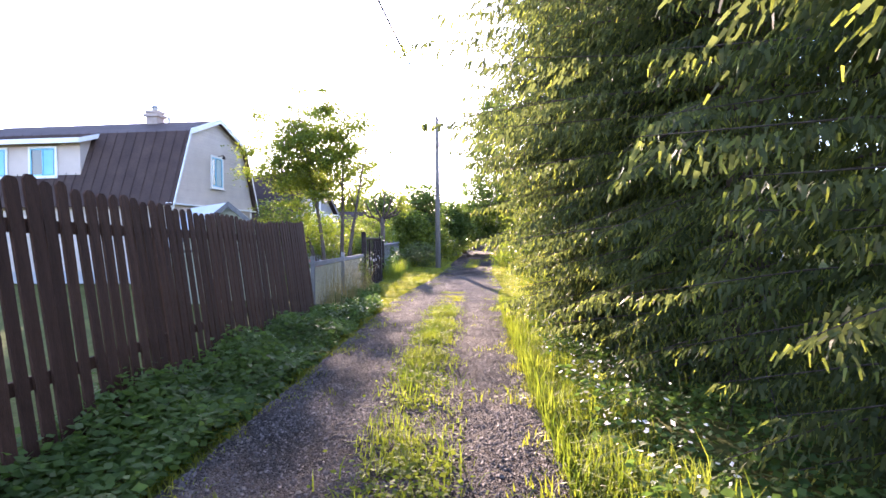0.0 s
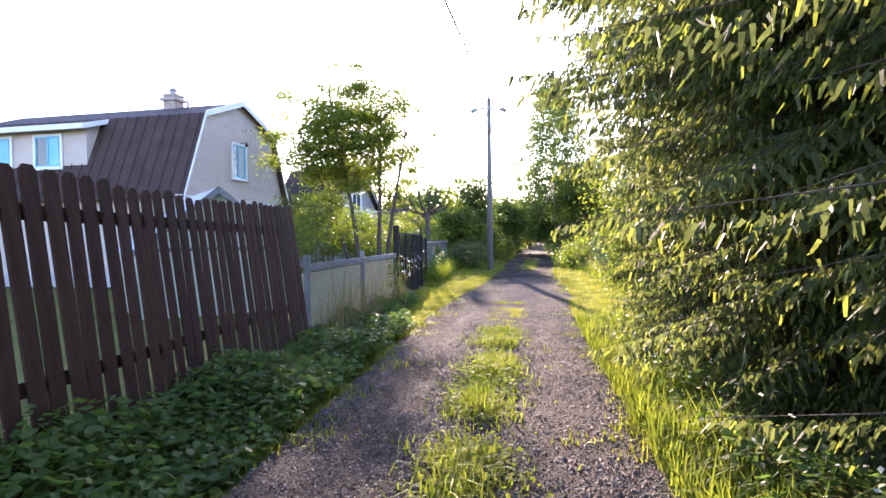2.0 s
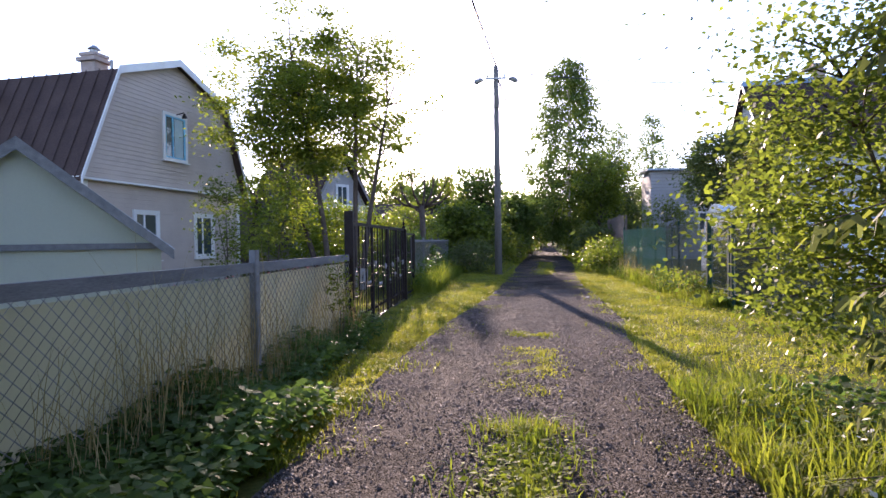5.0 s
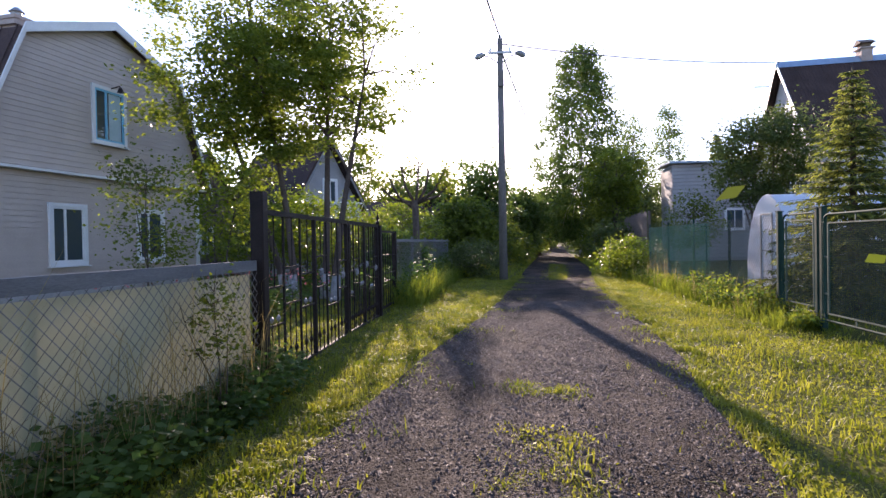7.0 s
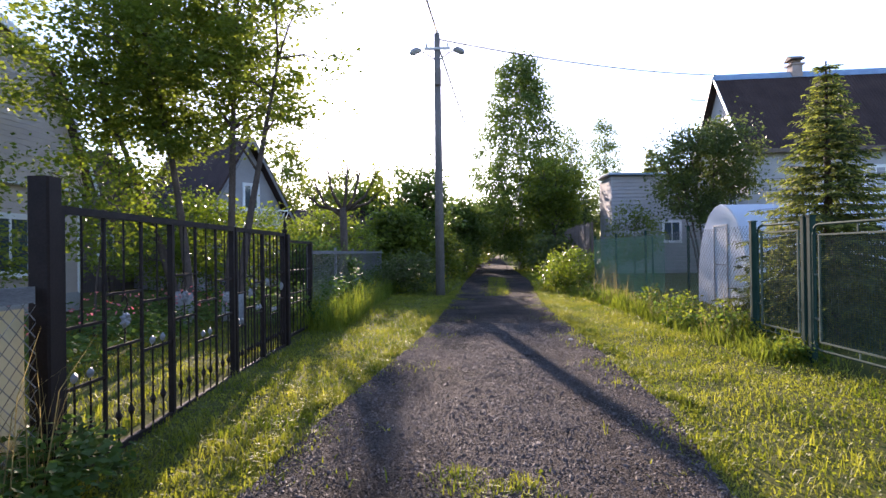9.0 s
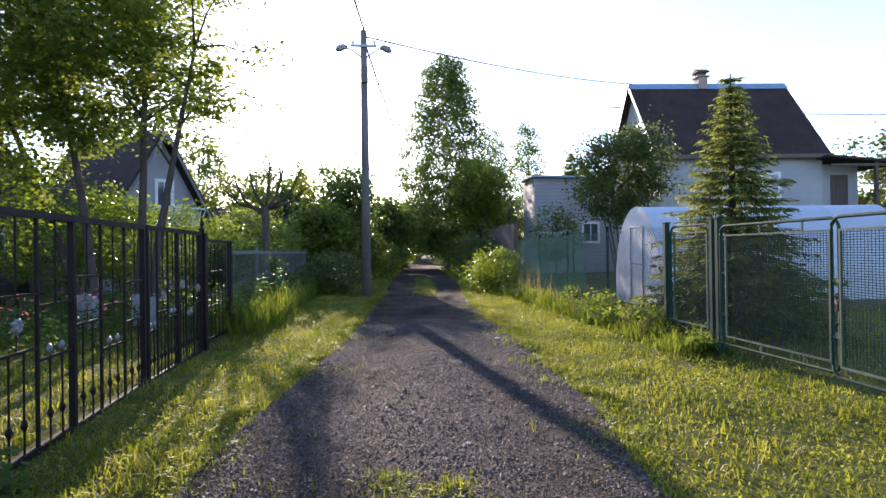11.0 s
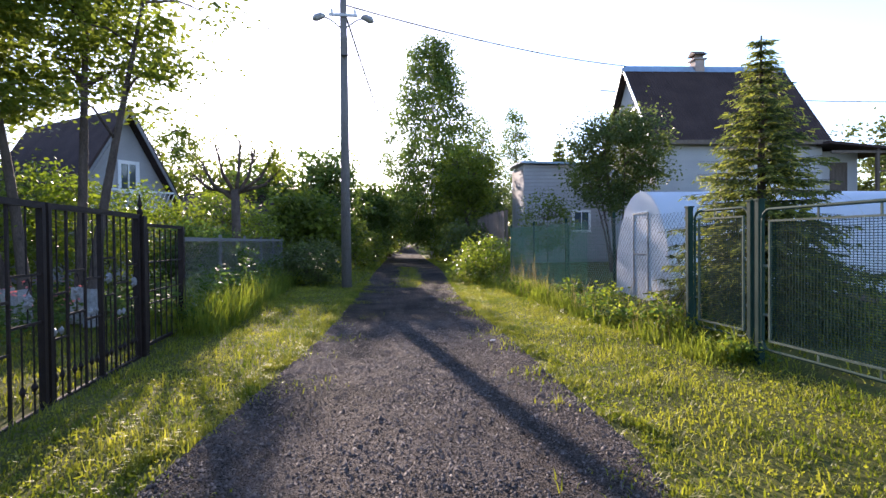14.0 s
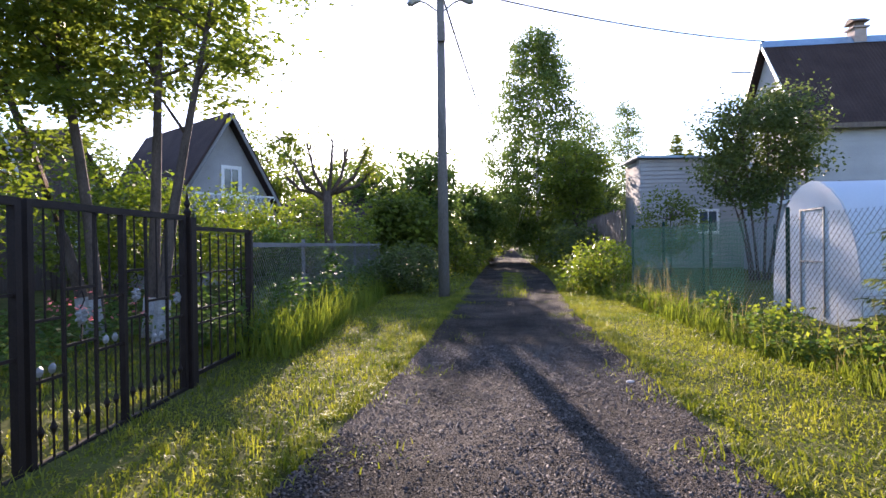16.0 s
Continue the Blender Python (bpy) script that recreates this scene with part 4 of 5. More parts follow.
def far_right_house():
    h = thing("house", "pale block house with steep dark corrugated roof and porch", "house", (13.9, 40.95, -0.3), -5)
    L, D, ze, zr = 8.6, 7.0, 6.1, 10.6
    part("wall", Shape().slab([(0.35, 0), (D - 0.35, 0), (D - 0.35, ze + 0.3), (D / 2, zr - 0.15), (0.35, ze + 0.3)], "x", 0.25, L), M_BLOCK, h)
    for s, y0, y1 in ((1, -0.1, D / 2), (-1, D + 0.1, D / 2)):
        n = 60
        sh = Shape()
        V = []
        for i in range(n * 2 + 1):
            x = -0.1 + (L + 0.3) * i / (n * 2)
            o = 0.035 * (i % 2)
            V += [(x, y0, ze + o), (x, y1, zr + o), (x, y0, ze + o - 0.05), (x, y1, zr + o - 0.05)]
        F = []
        for i in range(n * 2):
            k = 4 * i
            F += [(k, k + 4, k + 5, k + 1), (k + 2, k + 3, k + 7, k + 6), (k, k + 2, k + 6, k + 4), (k + 1, k + 5, k + 7, k + 3)]
        F += [(0, 1, 3, 2), (4 * n * 2, 4 * n * 2 + 2, 4 * n * 2 + 3, 4 * n * 2 + 1)]
        part("roof", sh.solid(V, F), M_SLATE, h)
        part("barge_board", Shape().plate((-0.12, y0, ze - 0.2), (-0.12, y1, zr - 0.2), (-0.12, y1, zr + 0.02), (-0.12, y0, ze + 0.02), 0.04), M_WHITE, h)
    for i in range(32):
        part("wall_board", Shape().box((L / 2 + 0.12, 0.335, 0.2 + i * 0.19), (L - 0.25, 0.03, 0.183), (-0.9, 0, 0)), M_BLOCK, h)
    part("eave_board", Shape().box((L / 2, -0.08, ze - 0.08), (L + 0.25, 0.05, 0.2)), M_OLDWOOD, h)
    part("ridge_cap", Shape().slab([(D / 2 - 0.3, zr - 0.28), (D / 2, zr + 0.1), (D / 2 + 0.3, zr - 0.28), (D / 2, zr + 0.02)], "x", -0.1, L + 0.2), M_RIDGE, h)
    c = part("chimney", Shape().box((4.0, D / 2, zr + 0.1), (0.5, 0.6, 0.7)).box((4.0, D / 2, zr + 0.42), (0.7, 0.75, 0.07)), M_BRICK, h)
    part("cowl", Shape().box((4.0, D / 2, zr + 0.55), (0.4, 0.45, 0.24)).slab([(D / 2 - 0.42, zr + 0.66), (D / 2 + 0.42, zr + 0.66), (D / 2, zr + 0.9)], "x", 3.65, 4.35), M_OLDWOOD, c)
    window(h, 1.0, 1.5, (0.24, 2.6, 6.7), 180, M_WHITE, (0.5,))
    window(h, 1.0, 1.5, (0.24, 4.4, 6.7), 180, M_WHITE, (0.5,))
    window(h, 1.0, 1.4, (0.24, 2.0, 3.2), 180, M_WHITE, (0.5,))
    window(h, 0.9, 1.2, (5.9, 0.34, 4.0), -90, M_WHITE, (0.5,))
    pr = part("porch_roof", Shape().plate((L - 0.3, -0.6, 6.0), (L + 3.6, -0.6, 5.65), (L + 3.6, 4.6, 5.65), (L - 0.3, 4.6, 6.0), -0.12), M_SLATE, h)
    part("porch_wall", Shape().box((L + 1.1, 2.3, 2.85), (2.2, 3.0, 5.7)), M_BLOCK, h)
    part("porch_door", Shape().box((L + 1.2, 0.79, 4.2), (0.9, 0.04, 1.9)), M_OLDWOOD, h)
    for x in (L + 2.2, L + 3.4):
        part("porch_post", Shape().box((x, -0.4, 2.85), (0.14, 0.14, 5.6)), M_OLDWOOD, h)
    part("porch_beam", Shape().box((L + 1.7, -0.4, 5.5), (3.6, 0.1, 0.12)).box((L + 2.9, -0.4, 4.6), (1.3, 0.06, 0.08)), M_OLDWOOD, h)
    part("porch_floor", Shape().box((L + 1.7, 0.9, 3.1), (3.6, 3.0, 0.15)), M_OLDWOOD, h)


far_right_house()


def slat_shed():
    h = thing("shed", "pale grey slatted shed behind the gardens", "shed", (10.3, 50.0, -0.3), -4)
    part("wall", Shape().slab([(0, 0), (5.5, 0), (5.5, 6.0), (0, 6.2)], "y", 0.1, 4.0), M_RENDER, h)
    for i in range(26):
        part("slat", Shape().box((2.75, 0.06, 0.3 + i * 0.23), (5.6, 0.05, 0.16)), M_BLOCK, h)
    part("roof", Shape().plate((-0.3, -0.4, 6.2), (5.8, -0.4, 6.05), (5.8, 4.4, 6.25), (-0.3, 4.4, 6.4), 0.12), M_RIDGE, h)
    window(h, 1.0, 1.2, (3.6, -0.02, 2.0), -90, M_WHITE, (0.5,))


slat_shed()


def a_frame_house():
    h = thing("house", "grey gabled house with dark steep roof and lattice balcony", "house", (-9.2, 40.0, -0.3), 52)
    w, ze, zr, D = 2.9, 1.9, 6.7, 7.0
    part("wall", Shape().slab([(-w, 0), (w, 0), (w, ze), (0.0, zr), (-w, ze)], "y", 0, D), M_RENDER, h)
    for s in (-1, 1):
        part("roof", Shape().plate((0, -0.5, zr + 0.08), (s * (w + 0.5), -0.5, ze - 0.7), (s * (w + 0.5), D + 0.3, ze - 0.7), (0, D + 0.3, zr + 0.08), 0.1 * s), M_SLATE, h)
        part("barge_board", Shape().plate((0, -0.53, zr - 0.12), (s * (w + 0.5), -0.53, ze - 0.92), (s * (w + 0.5), -0.53, ze - 0.7), (0, -0.53, zr + 0.1), 0.03), M_GREYWOOD, h)
    window(h, 0.7, 1.1, (0.2, -0.01, 3.6), -90, M_WHITE, (0.5,))
    lat = Shape()
    lat.box((0, -0.7, 3.55), (3.4, 0.06, 0.07)).box((0, -0.7, 2.75), (3.4, 0.06, 0.07))
    for i in range(16):
        x = -1.6 + i * 0.2
        for s in (-1, 1):
            lat.tube([(x, -0.7, 2.78), (x + s * 0.35, -0.7, 3.5)], 0.018, 4)
    part("balcony_lattice", lat, M_WHITE, h, "pale lattice balcony rail")
    part("balcony_floor", Shape().box((0, -0.35, 2.65), (3.5, 0.75, 0.1)), M_GREYWOOD, h)
    b = thing("shed", "low dark-roofed outbuilding behind the bushes", "shed", (-6.5, 46, -0.3), -5)
    part("wall", Shape().box((0, 2, 1.4), (5, 4, 2.8)), M_OLDWOOD, b)
    part("roof", Shape().slab([(-0.4, 2.7), (2, 4.0), (4.4, 2.7), (4.4, 2.85), (2, 4.15), (-0.4, 2.85)], "x", -2.9, 2.9), M_ROOF, b)
    b = thing("house", "dark brown house half hidden behind the maple", "house", (-15.5, 36, -0.3), -8)
    part("wall", Shape().slab([(0, 0), (6, 0), (6, 3), (3, 6), (0, 3)], "x", -6, 0), M_OLDWOOD, b)
    for y0, y1 in ((-0.4, 3.0), (6.4, 3.0)):
        part("roof", Shape().plate((0.4, y0, 2.65), (0.4, y1, 6.1), (-6.4, y1, 6.1), (-6.4, y0, 2.65), 0.1), M_ROOF, b)
    window(b, 0.9, 1.2, (0.01, 3, 1.2), 0, M_WHITE, (0.5,))


a_frame_house()

# ---- pole, lamps and wires ----
PX, PY = -0.3, 34.0


def lamp_pole():
    t = thing("street_lamp", "grey utility pole with two street lamps at its top", "street lamp", (PX, PY, -0.3))
    part("pole", Shape().tube([(0, 0, -0.5), (0, 0, 4.5), (0, 0, 9.1)], [0.17, 0.14, 0.105], 10), M_POLE, t, "", True)
    part("crossarm", Shape().box((0, -0.12, 8.55), (0.9, 0.07, 0.08)), M_STEEL, t)
    part("bracket_box", Shape().box((0.02, -0.18, 7.55), (0.22, 0.14, 0.55)), M_POLE, t)
    for s in (-1, 1):
        a = part("lamp_arm", Shape().tube([(s * 0.08, 0, 8.2), (s * 0.4, -0.05, 8.42), (s * 0.62, -0.1, 8.48)], 0.025, 6), M_STEEL, t)
        part("lamp_head", Shape().tube([(s * 0.55, -0.1, 8.5), (s * 0.68, -0.12, 8.5), (s * 0.85, -0.13, 8.42), (s * 0.93, -0.13, 8.36)], [0.05, 0.11, 0.12, 0.05], 8), M_STEEL, a)
        part("insulator", Shape().tube([(s * 0.36, -0.12, 8.58), (s * 0.36, -0.12, 8.64), (s * 0.36, -0.12, 8.74)], [0.02, 0.05, 0.035], 8), M_WHITE, t)
    part("insulator", Shape().tube([(0, 0, 9.08), (0, 0, 9.16), (0, 0, 9.26)], [0.02, 0.05, 0.035], 8), M_WHITE, t)


lamp_pole()


def wire(name, label, a, b, sag, r=0.012):
    a, b = Vector(a), Vector(b)
    pts = [a.lerp(b, k) - Vector((0, 0, 4 * sag * k * (1 - k))) for k in np.linspace(0, 1, 25)]
    tagged(new(name, Shape().tube(pts, r, 5).mesh(name, M_CABLE)), label, "cable")


wire("overhead_cable", "black overhead cable along the lane", (PX, PY, 8.85), (-4.6, -14, 9.3), 0.5, 0.034)
wire("overhead_cable", "black overhead cable sagging on along the lane", (PX + 0.1, PY, 8.2), (5.5, 78, 8.0), 1.0, 0.032)
wire("overhead_cable", "thin house cable from pole to roof ridge", (PX + 0.1, PY, 8.6), (14.2, 44.3, 10.35), 0.25, 0.026)
wire("overhead_cable", "thin cable passing beyond the dark roof", (14.2, 47.5, 9.9), (46, 52, 11.2), 0.3, 0.034)

# ---- spruces along the lane ----
SPR = [(3.4, 0.0, 9.5, 2.5, 11), (3.35, 3.1, 10.5, 2.8, 12), (3.3, 6.1, 11.0, 3.7, 13), (3.3, 8.6, 10.5, 3.1, 14), (3.4, 11.0, 9.5, 2.75, 15)]
for sx, sy, sh, sr, sd in SPR:
    spruce("spruce", "dense old spruce with pale fresh shoots over the verge", (sx, sy, gz(sx, sy)), sh, sr, 0.15, step=0.055 if sy < 1 else 0.045, per=8 if sy < 8 else 10, whorl=0.25 if sy < 8 else 0.21, seed=sd, shoot=0.062 if sy < 8 else 0.075, wide=True, droop=1.4, fresh=0.18, low_part=0.47 if 5 < sy < 8 else 0.62)
spruce("young_spruce", "young bright green spruce behind the wire gate", (6.35, 23.9, -0.3), 4.6, 2.1, 0.1, whorl=0.15, per=10, step=0.05, seed=31, shoot=0.085, droop=0.1, power=1.25, fresh=0.4)
for sx, sy, sh, sr, sd in ((22, 76, 12.5, 2.6, 41), (24.5, 79, 11.5, 2.6, 42), (9.5, 66, 9.5, 2.5, 43)):
    spruce("spruce", "dark distant spruce behind the gardens", (sx, sy, -0.3), sh, sr, 0.3, whorl=0.4, per=8, step=0.22, seed=sd, shoot=0.42, droop=0.6)

# ---- broad-leaved trees ----
broadleaf("birch", "young leaning birch with bright leaves over the verge", (4.1, 13.2, -0.2), [(0, 0, -1.6, -0.3, 8.2), (0.1, 0.1, 0.6, 0.5, 7)], ((-1.5, 0.0, 4.9), (2.2, 1.3, 2.7)), 140, 21000, 0.045, M_BIRCH, M_BIRCHBARK, 0.38, 0.07)
broadleaf("rowan", "leafy shrub with bright leaves at the end of the spruces", (3.0, 13.6, -0.2), [(0, 0, -0.5, 0.2, 2.6), (0.2, 0.1, 0.5, 0.4, 2.4)], ((-0.2, -0.1, 1.8), (1.45, 0.75, 1.4)), 130, 20000, 0.055, M_MAPLE, M_BARK, 0.26, 0.035, "shrub")
broadleaf("maple_tree", "multi-stemmed maple with whitewashed feet behind the gate", (-5.6, 26.6, -0.25), [(0, 0, -1.2, 0.4, 7.4), (0.7, 0.3, 0.9, 0.8, 7.6), (1.15, -0.2, 1.9, 0.3, 5.8), (-0.4, 0.4, -2.6, 0.3, 6.2)],
          ((-0.4, 0.4, 5.9), (3.3, 2.6, 2.9)), 230, 40000, 0.125, M_MAPLE, M_BARK, 0.38, 0.11, limewash=True, shell=0.2, flat=0.7, tier=0.5)
broadleaf("shrub", "bright young maple shrub under the tall maple", (-7.0, 25.0, -0.25), [(0, 0, 0.2, 0.1, 2.6), (0.3, 0, 0.7, 0.2, 3.0)], ((0.4, 0.2, 2.6), (1.2, 1.1, 1.6)), 40, 3200, 0.10, M_YELLOWLEAF, M_BARK, 0.3, 0.03, "shrub")
broadleaf("shrub", "thin young tree in front of the house wall", (-7.0, 22.6, -0.25), [(0, 0, 0.1, 0.1, 2.9), (0.2, 0.1, -0.3, 0.2, 2.4)], ((0, 0.1, 2.0), (0.75, 0.8, 1.5)), 40, 2000, 0.085, M_MAPLE, M_BARK, 0.25, 0.025, "shrub")
for sx, sy, sh, sr, mt in ((-6.2, 29.5, 3.1, 1.4, M_YELLOWLEAF), (-5.2, 32.0, 3.0, 1.5, M_YELLOWLEAF), (-4.6, 35.8, 3.2, 1.5, M_YELLOWLEAF), (-4.8, 38.8, 3.3, 1.6, M_YELLOWLEAF), (-3.9, 31.0, 1.9, 1.0, M_WEED), (-8.5, 31.5, 3.4, 1.8, M_MAPLE), (-8.2, 35.5, 3.2, 1.7, M_YELLOWLEAF), (-11.5, 33.5, 4.2, 2.0, M_YELLOWLEAF)):
    broadleaf("shrub", "leafy yellow-green garden shrub", (sx, sy, -0.3), [(0, 0, 0.2, 0.1, sh * 0.8), (0.2, 0.2, 0.6, 0.4, sh * 0.75), (-0.1, 0.1, -0.6, 0.2, sh * 0.7)], ((0, 0, sh * 0.58), (sr, sr, sh * 0.46)), 50, 5000, 0.11, mt, M_BARK, 0.3, 0.03, "shrub")


def pollard():
    t = thing("pollard_tree", "lopped fruit tree with bare stubby limbs and few leaves", "tree", (-3.65, 34.0, -0.3))
    w = Shape()
    w.tube([(0, 0, -0.2), (0.03, 0, 1.6), (0, 0, 3.1)], [0.17, 0.13, 0.13], 9)
    r = random.Random(4)
    tips = []
    for dx, dy, dz in ((-1.0, 0.1, 1.2), (-0.5, -0.3, 1.5), (0.15, 0.1, 1.75), (0.55, 0.3, 1.5), (1.2, -0.1, 1.35), (-1.3, 0.3, 0.6), (1.35, 0.1, 0.75)):
        a = Vector((0, 0, 2.7 + 0.3 * r.random()))
        e = a + Vector((dx, dy, dz))
        m_ = a.lerp(e, 0.5) + Vector((dx * 0.15, 0, -0.12))
        w.tube([a, m_, e], [0.075, 0.05, 0.03], 7)
        for _ in range(4):
            q = e + Vector((r.uniform(-0.4, 0.4), r.uniform(-0.4, 0.4), r.uniform(0.0, 0.4)))
            w.tube([m_.lerp(e, r.uniform(0.3, 1)), q], [0.02, 0.006], 5)
            tips.append(q)
    part("trunk", w, M_BARK, t, "", True)
    tips = np.array([tuple(q) for q in tips])
    p = tips[rs.randint(0, len(tips), 420)] + rs.normal(size=(420, 3)) * 0.09
    tufts = np.array([(1.2, -0.1, 4.2), (1.35, 0.1, 3.65), (1.05, 0.0, 3.85)])
    p = np.concatenate([p, tufts[rs.randint(0, 3, 900)] + rs.normal(size=(900, 3)) * 0.17])
    part("crown", quads("crown", leaf_quads(p, 0.09), M_YELLOWLEAF), M_YELLOWLEAF, t)


pollard()
# trees beyond the pole
for sx, sy, sh, sr, mt, lab in ((-4.6, 49, 6.4, 2.4, M_BIRCH, "dark leafy tree beyond the pole"), (-1.6, 47, 6.5, 2.0, M_BIRCH, "dark leafy tree beyond the pole"), (1.0, 54, 6.0, 1.8, M_BIRCH, "dark leafy tree beyond the pole"),
                                (-2.6, 43.5, 4.0, 1.7, M_MAPLE, "dense dark shrub by the fence end"), (2.4, 66, 6.5, 2.4, M_MAPLE, "leafy tree closing the lane"), (-12.5, 56, 10.5, 3.6, M_MAPLE, "leafy tree behind the gardens"), (-17, 58, 10, 3.6, M_MAPLE, "leafy tree behind the gardens"),
                                (-9, 58, 8.5, 3.0, M_MAPLE, "leafy tree behind the gardens"), (-20, 46, 8, 3.4, M_DARKLEAF, "dark tree behind the house"), (7.4, 54, 9.3, 2.7, M_MAPLE, "dense green tree in front of the birch"),
                                (27.5, 39, 6.8, 2.4, M_DARKLEAF, "dark tree beyond the porch"), (29, 42, 8.5, 3.2, M_DARKLEAF, "dark tree beyond the porch"), (8.6, 84, 7.5, 3.0, M_MAPLE, "leafy tree closing the lane"), (5.2, 92, 7.0, 3.0, M_DARKLEAF, "leafy tree closing the lane"), (9.8, 60, 7.0, 2.8, M_DARKLEAF, "dense dark tree behind the board fence")):
    broadleaf("tree", lab, (sx, sy, -0.3), [(0, 0, 0.2, 0.1, sh * 0.85), (0.25, 0.1, -0.6, 0.2, sh * 0.7)], ((0, 0, sh * 0.54), (sr, sr, sh * 0.45)), 90, 7500, 0.26, mt, M_BARK, 0.45, 0.12, shell=0.1)
for sx, sy, sh, sr in ((5.6, 59, 16.6, 4.3), (13.2, 76, 14.5, 3.0), (17.2, 77, 15.5, 3.2), (12, 82, 12, 3.0)):
    broadleaf("birch", "tall birch with hanging twigs and airy crown", (sx, sy, -0.3), [(0, 0, 0.25, 0.1, sh * 0.97)], ((0, 0, sh * 0.56), (sr, sr, sh * 0.47)), 620, 40000 if sy < 60 else 15000, 0.22, M_BIRCH, M_BIRCHBARK, 0.45, 0.16, droop=0.6, flat=0.2, cone=True)
broadleaf("bird_cherry", "many-stemmed dark tree beside the greenhouse", (10.9, 39.0, -0.3), [(0, 0, -1.6, 0.2, 5.8), (0.3, 0.1, -0.4, 0.3, 6.6), (0.5, 0, 0.7, 0.2, 6.6), (0.7, 0.2, 1.8, 0.2, 5.6), (0.2, 0.3, -0.9, 0.5, 6.2)],
          ((0.2, 0.1, 5.0), (2.4, 2.0, 2.4)), 120, 17000, 0.15, M_DARKLEAF, M_BARK, 0.38, 0.06)
broadleaf("shrub", "rounded clipped green shrub behind the netting", (9.0, 42.0, -0.3), [(0, 0, 0.1, 0.1, 2.4)], ((0, 0, 2.2), (1.4, 1.4, 1.35)), 70, 4000, 0.12, M_MAPLE, M_BARK, 0.25, 0.05, "shrub", shell=0.7)
broadleaf("shrub", "rampant raspberry bush at the fence corner", (4.4, 35.2, -0.3), [(0, 0, 0.1, 0.1, 1.3), (0.2, 0.3, 0.4, 0.4, 1.2)], ((0, 0.2, 0.75), (1.1, 1.7, 0.8)), 60, 5200, 0.11, M_YELLOWLEAF, M_BARK, 0.25, 0.02, "shrub")
broadleaf("shrub", "low dark shrub at the foot of the pole", (-1.35, 35.5, -0.3), [(0, 0, 0.1, 0.1, 1.1), (0.2, 0.3, 0.4, 0.4, 1.0)], ((-0.1, 0, 0.7), (1.25, 1.8, 0.75)), 60, 5000, 0.11, M_DARKLEAF, M_BARK, 0.25, 0.02, "shrub")

for k_ in range(16):
    sy_ = 45 + k_ // 2 * 6.5 + rs.uniform(-1.5, 1.5)
    sx_ = float(road_left(sy_)) - rs.uniform(1.0, 1.8) if k_ % 2 else float(road_right(sy_)) + rs.uniform(1.2, 2.0)
    sh_ = rs.uniform(1.6, 3.0)
    broadleaf("shrub", "leafy shrub crowding the far lane", (sx_, sy_, -0.3), [(0, 0, 0.2, 0.1, sh_ * 0.8), (0.2, 0.2, -0.4, 0.3, sh_ * 0.7)], ((0, 0, sh_ * 0.5), (1.5, 2.2, sh_ * 0.5)), 36, 2000, 0.2, M_MAPLE if k_ % 3 else M_DARKLEAF, M_BARK, 0.35, 0.03, "shrub")
for sx_, sy_ in ((6.0, 112), (9.5, 110), (12.5, 114), (3.0, 108)):
    broadleaf("tree", "leafy tree closing the end of the lane", (sx_, sy_, -0.3), [(0, 0, 0.2, 0.1, 6)], ((0, 0, 3.6), (2.6, 2.4, 3.5)), 60, 3500, 0.4, M_DARKLEAF, M_BARK, 0.5, 0.14)

# ---- far woods closing the place ----
n_ = 24000
a_ = rs.uniform(0, 6.283, n_)
d_ = rs.uniform(95, 120, n_)
h_ = 7.0 + 2.5 * np.sin(a_ * 23) + 1.5 * np.sin(a_ * 61 + 1)
p_ = np.stack([np.sin(a_) * d_, 30 + np.cos(a_) * d_, -0.3 + np.maximum(1, h_) * rs.uniform(0, 1, n_) ** 0.7], 1)
tagged(new("far_woods", quads("far_woods", leaf_quads(p_, 2.0, 0.3), M_DARKLEAF)), "belt of dark woods along the horizon", "woods", kind="stuff")

# ---- grass, weeds and stones ----


def edge(fn, o):
    return lambda y: fn(y) + o


gx_, gy_ = strip(36000, 13.0, 36, edge(road_right, -0.12), lambda y: np.full_like(y, 4.95))
blades("verge_grass", "short sunlit grass on the verge", "grass", gx_, gy_, 0.075, 0.011, M_GRASS, 0.9)
gx_, gy_ = strip(9000, 36, 60, edge(road_right, -0.1), edge(road_right, 3.0))
blades("verge_grass", "short grass along the far lane", "grass", gx_, gy_, 0.13, 0.03, M_GRASS, 0.8)
gx_, gy_ = strip(24000, 12.5, 36, lambda y: np.full_like(y, -2.55), edge(road_left, 0.12))
blades("verge_grass", "short grass between gate and lane", "grass", gx_, gy_, 0.085, 0.011, M_GRASS, 0.9)
gx_, gy_ = strip(7000, 36, 60, edge(road_left, -3.0), edge(road_left, 0.1))
blades("verge_grass", "grass along the far lane", "grass", gx_, gy_, 0.14, 0.03, M_GRASS, 0.8)
gx_, gy_ = strip(15000, 17.5, 27, lambda y: np.full_like(y, -8.0), lambda y: np.full_like(y, -2.7))
blades("garden_lawn", "sunlit garden lawn behind the gate", "grass", gx_, gy_, 0.09, 0.016, M_GRASS, 0.8)
gx_, gy_ = strip(11000, 14, 30, lambda y: np.full_like(y, 4.95), lambda y: np.full_like(y, 13.0))
blades("garden_lawn", "garden lawn behind the green gate", "grass", gx_, gy_, 0.12, 0.02, M_GRASS, 0.8)
gx_, gy_ = strip(12000, -2, 15, edge(road_right, -0.1), edge(road_right, 0.75))
blades("tall_grass", "tall bright grass under the spruces", "grass", gx_, gy_, 0.26, 0.011, M_TALL, 0.8)
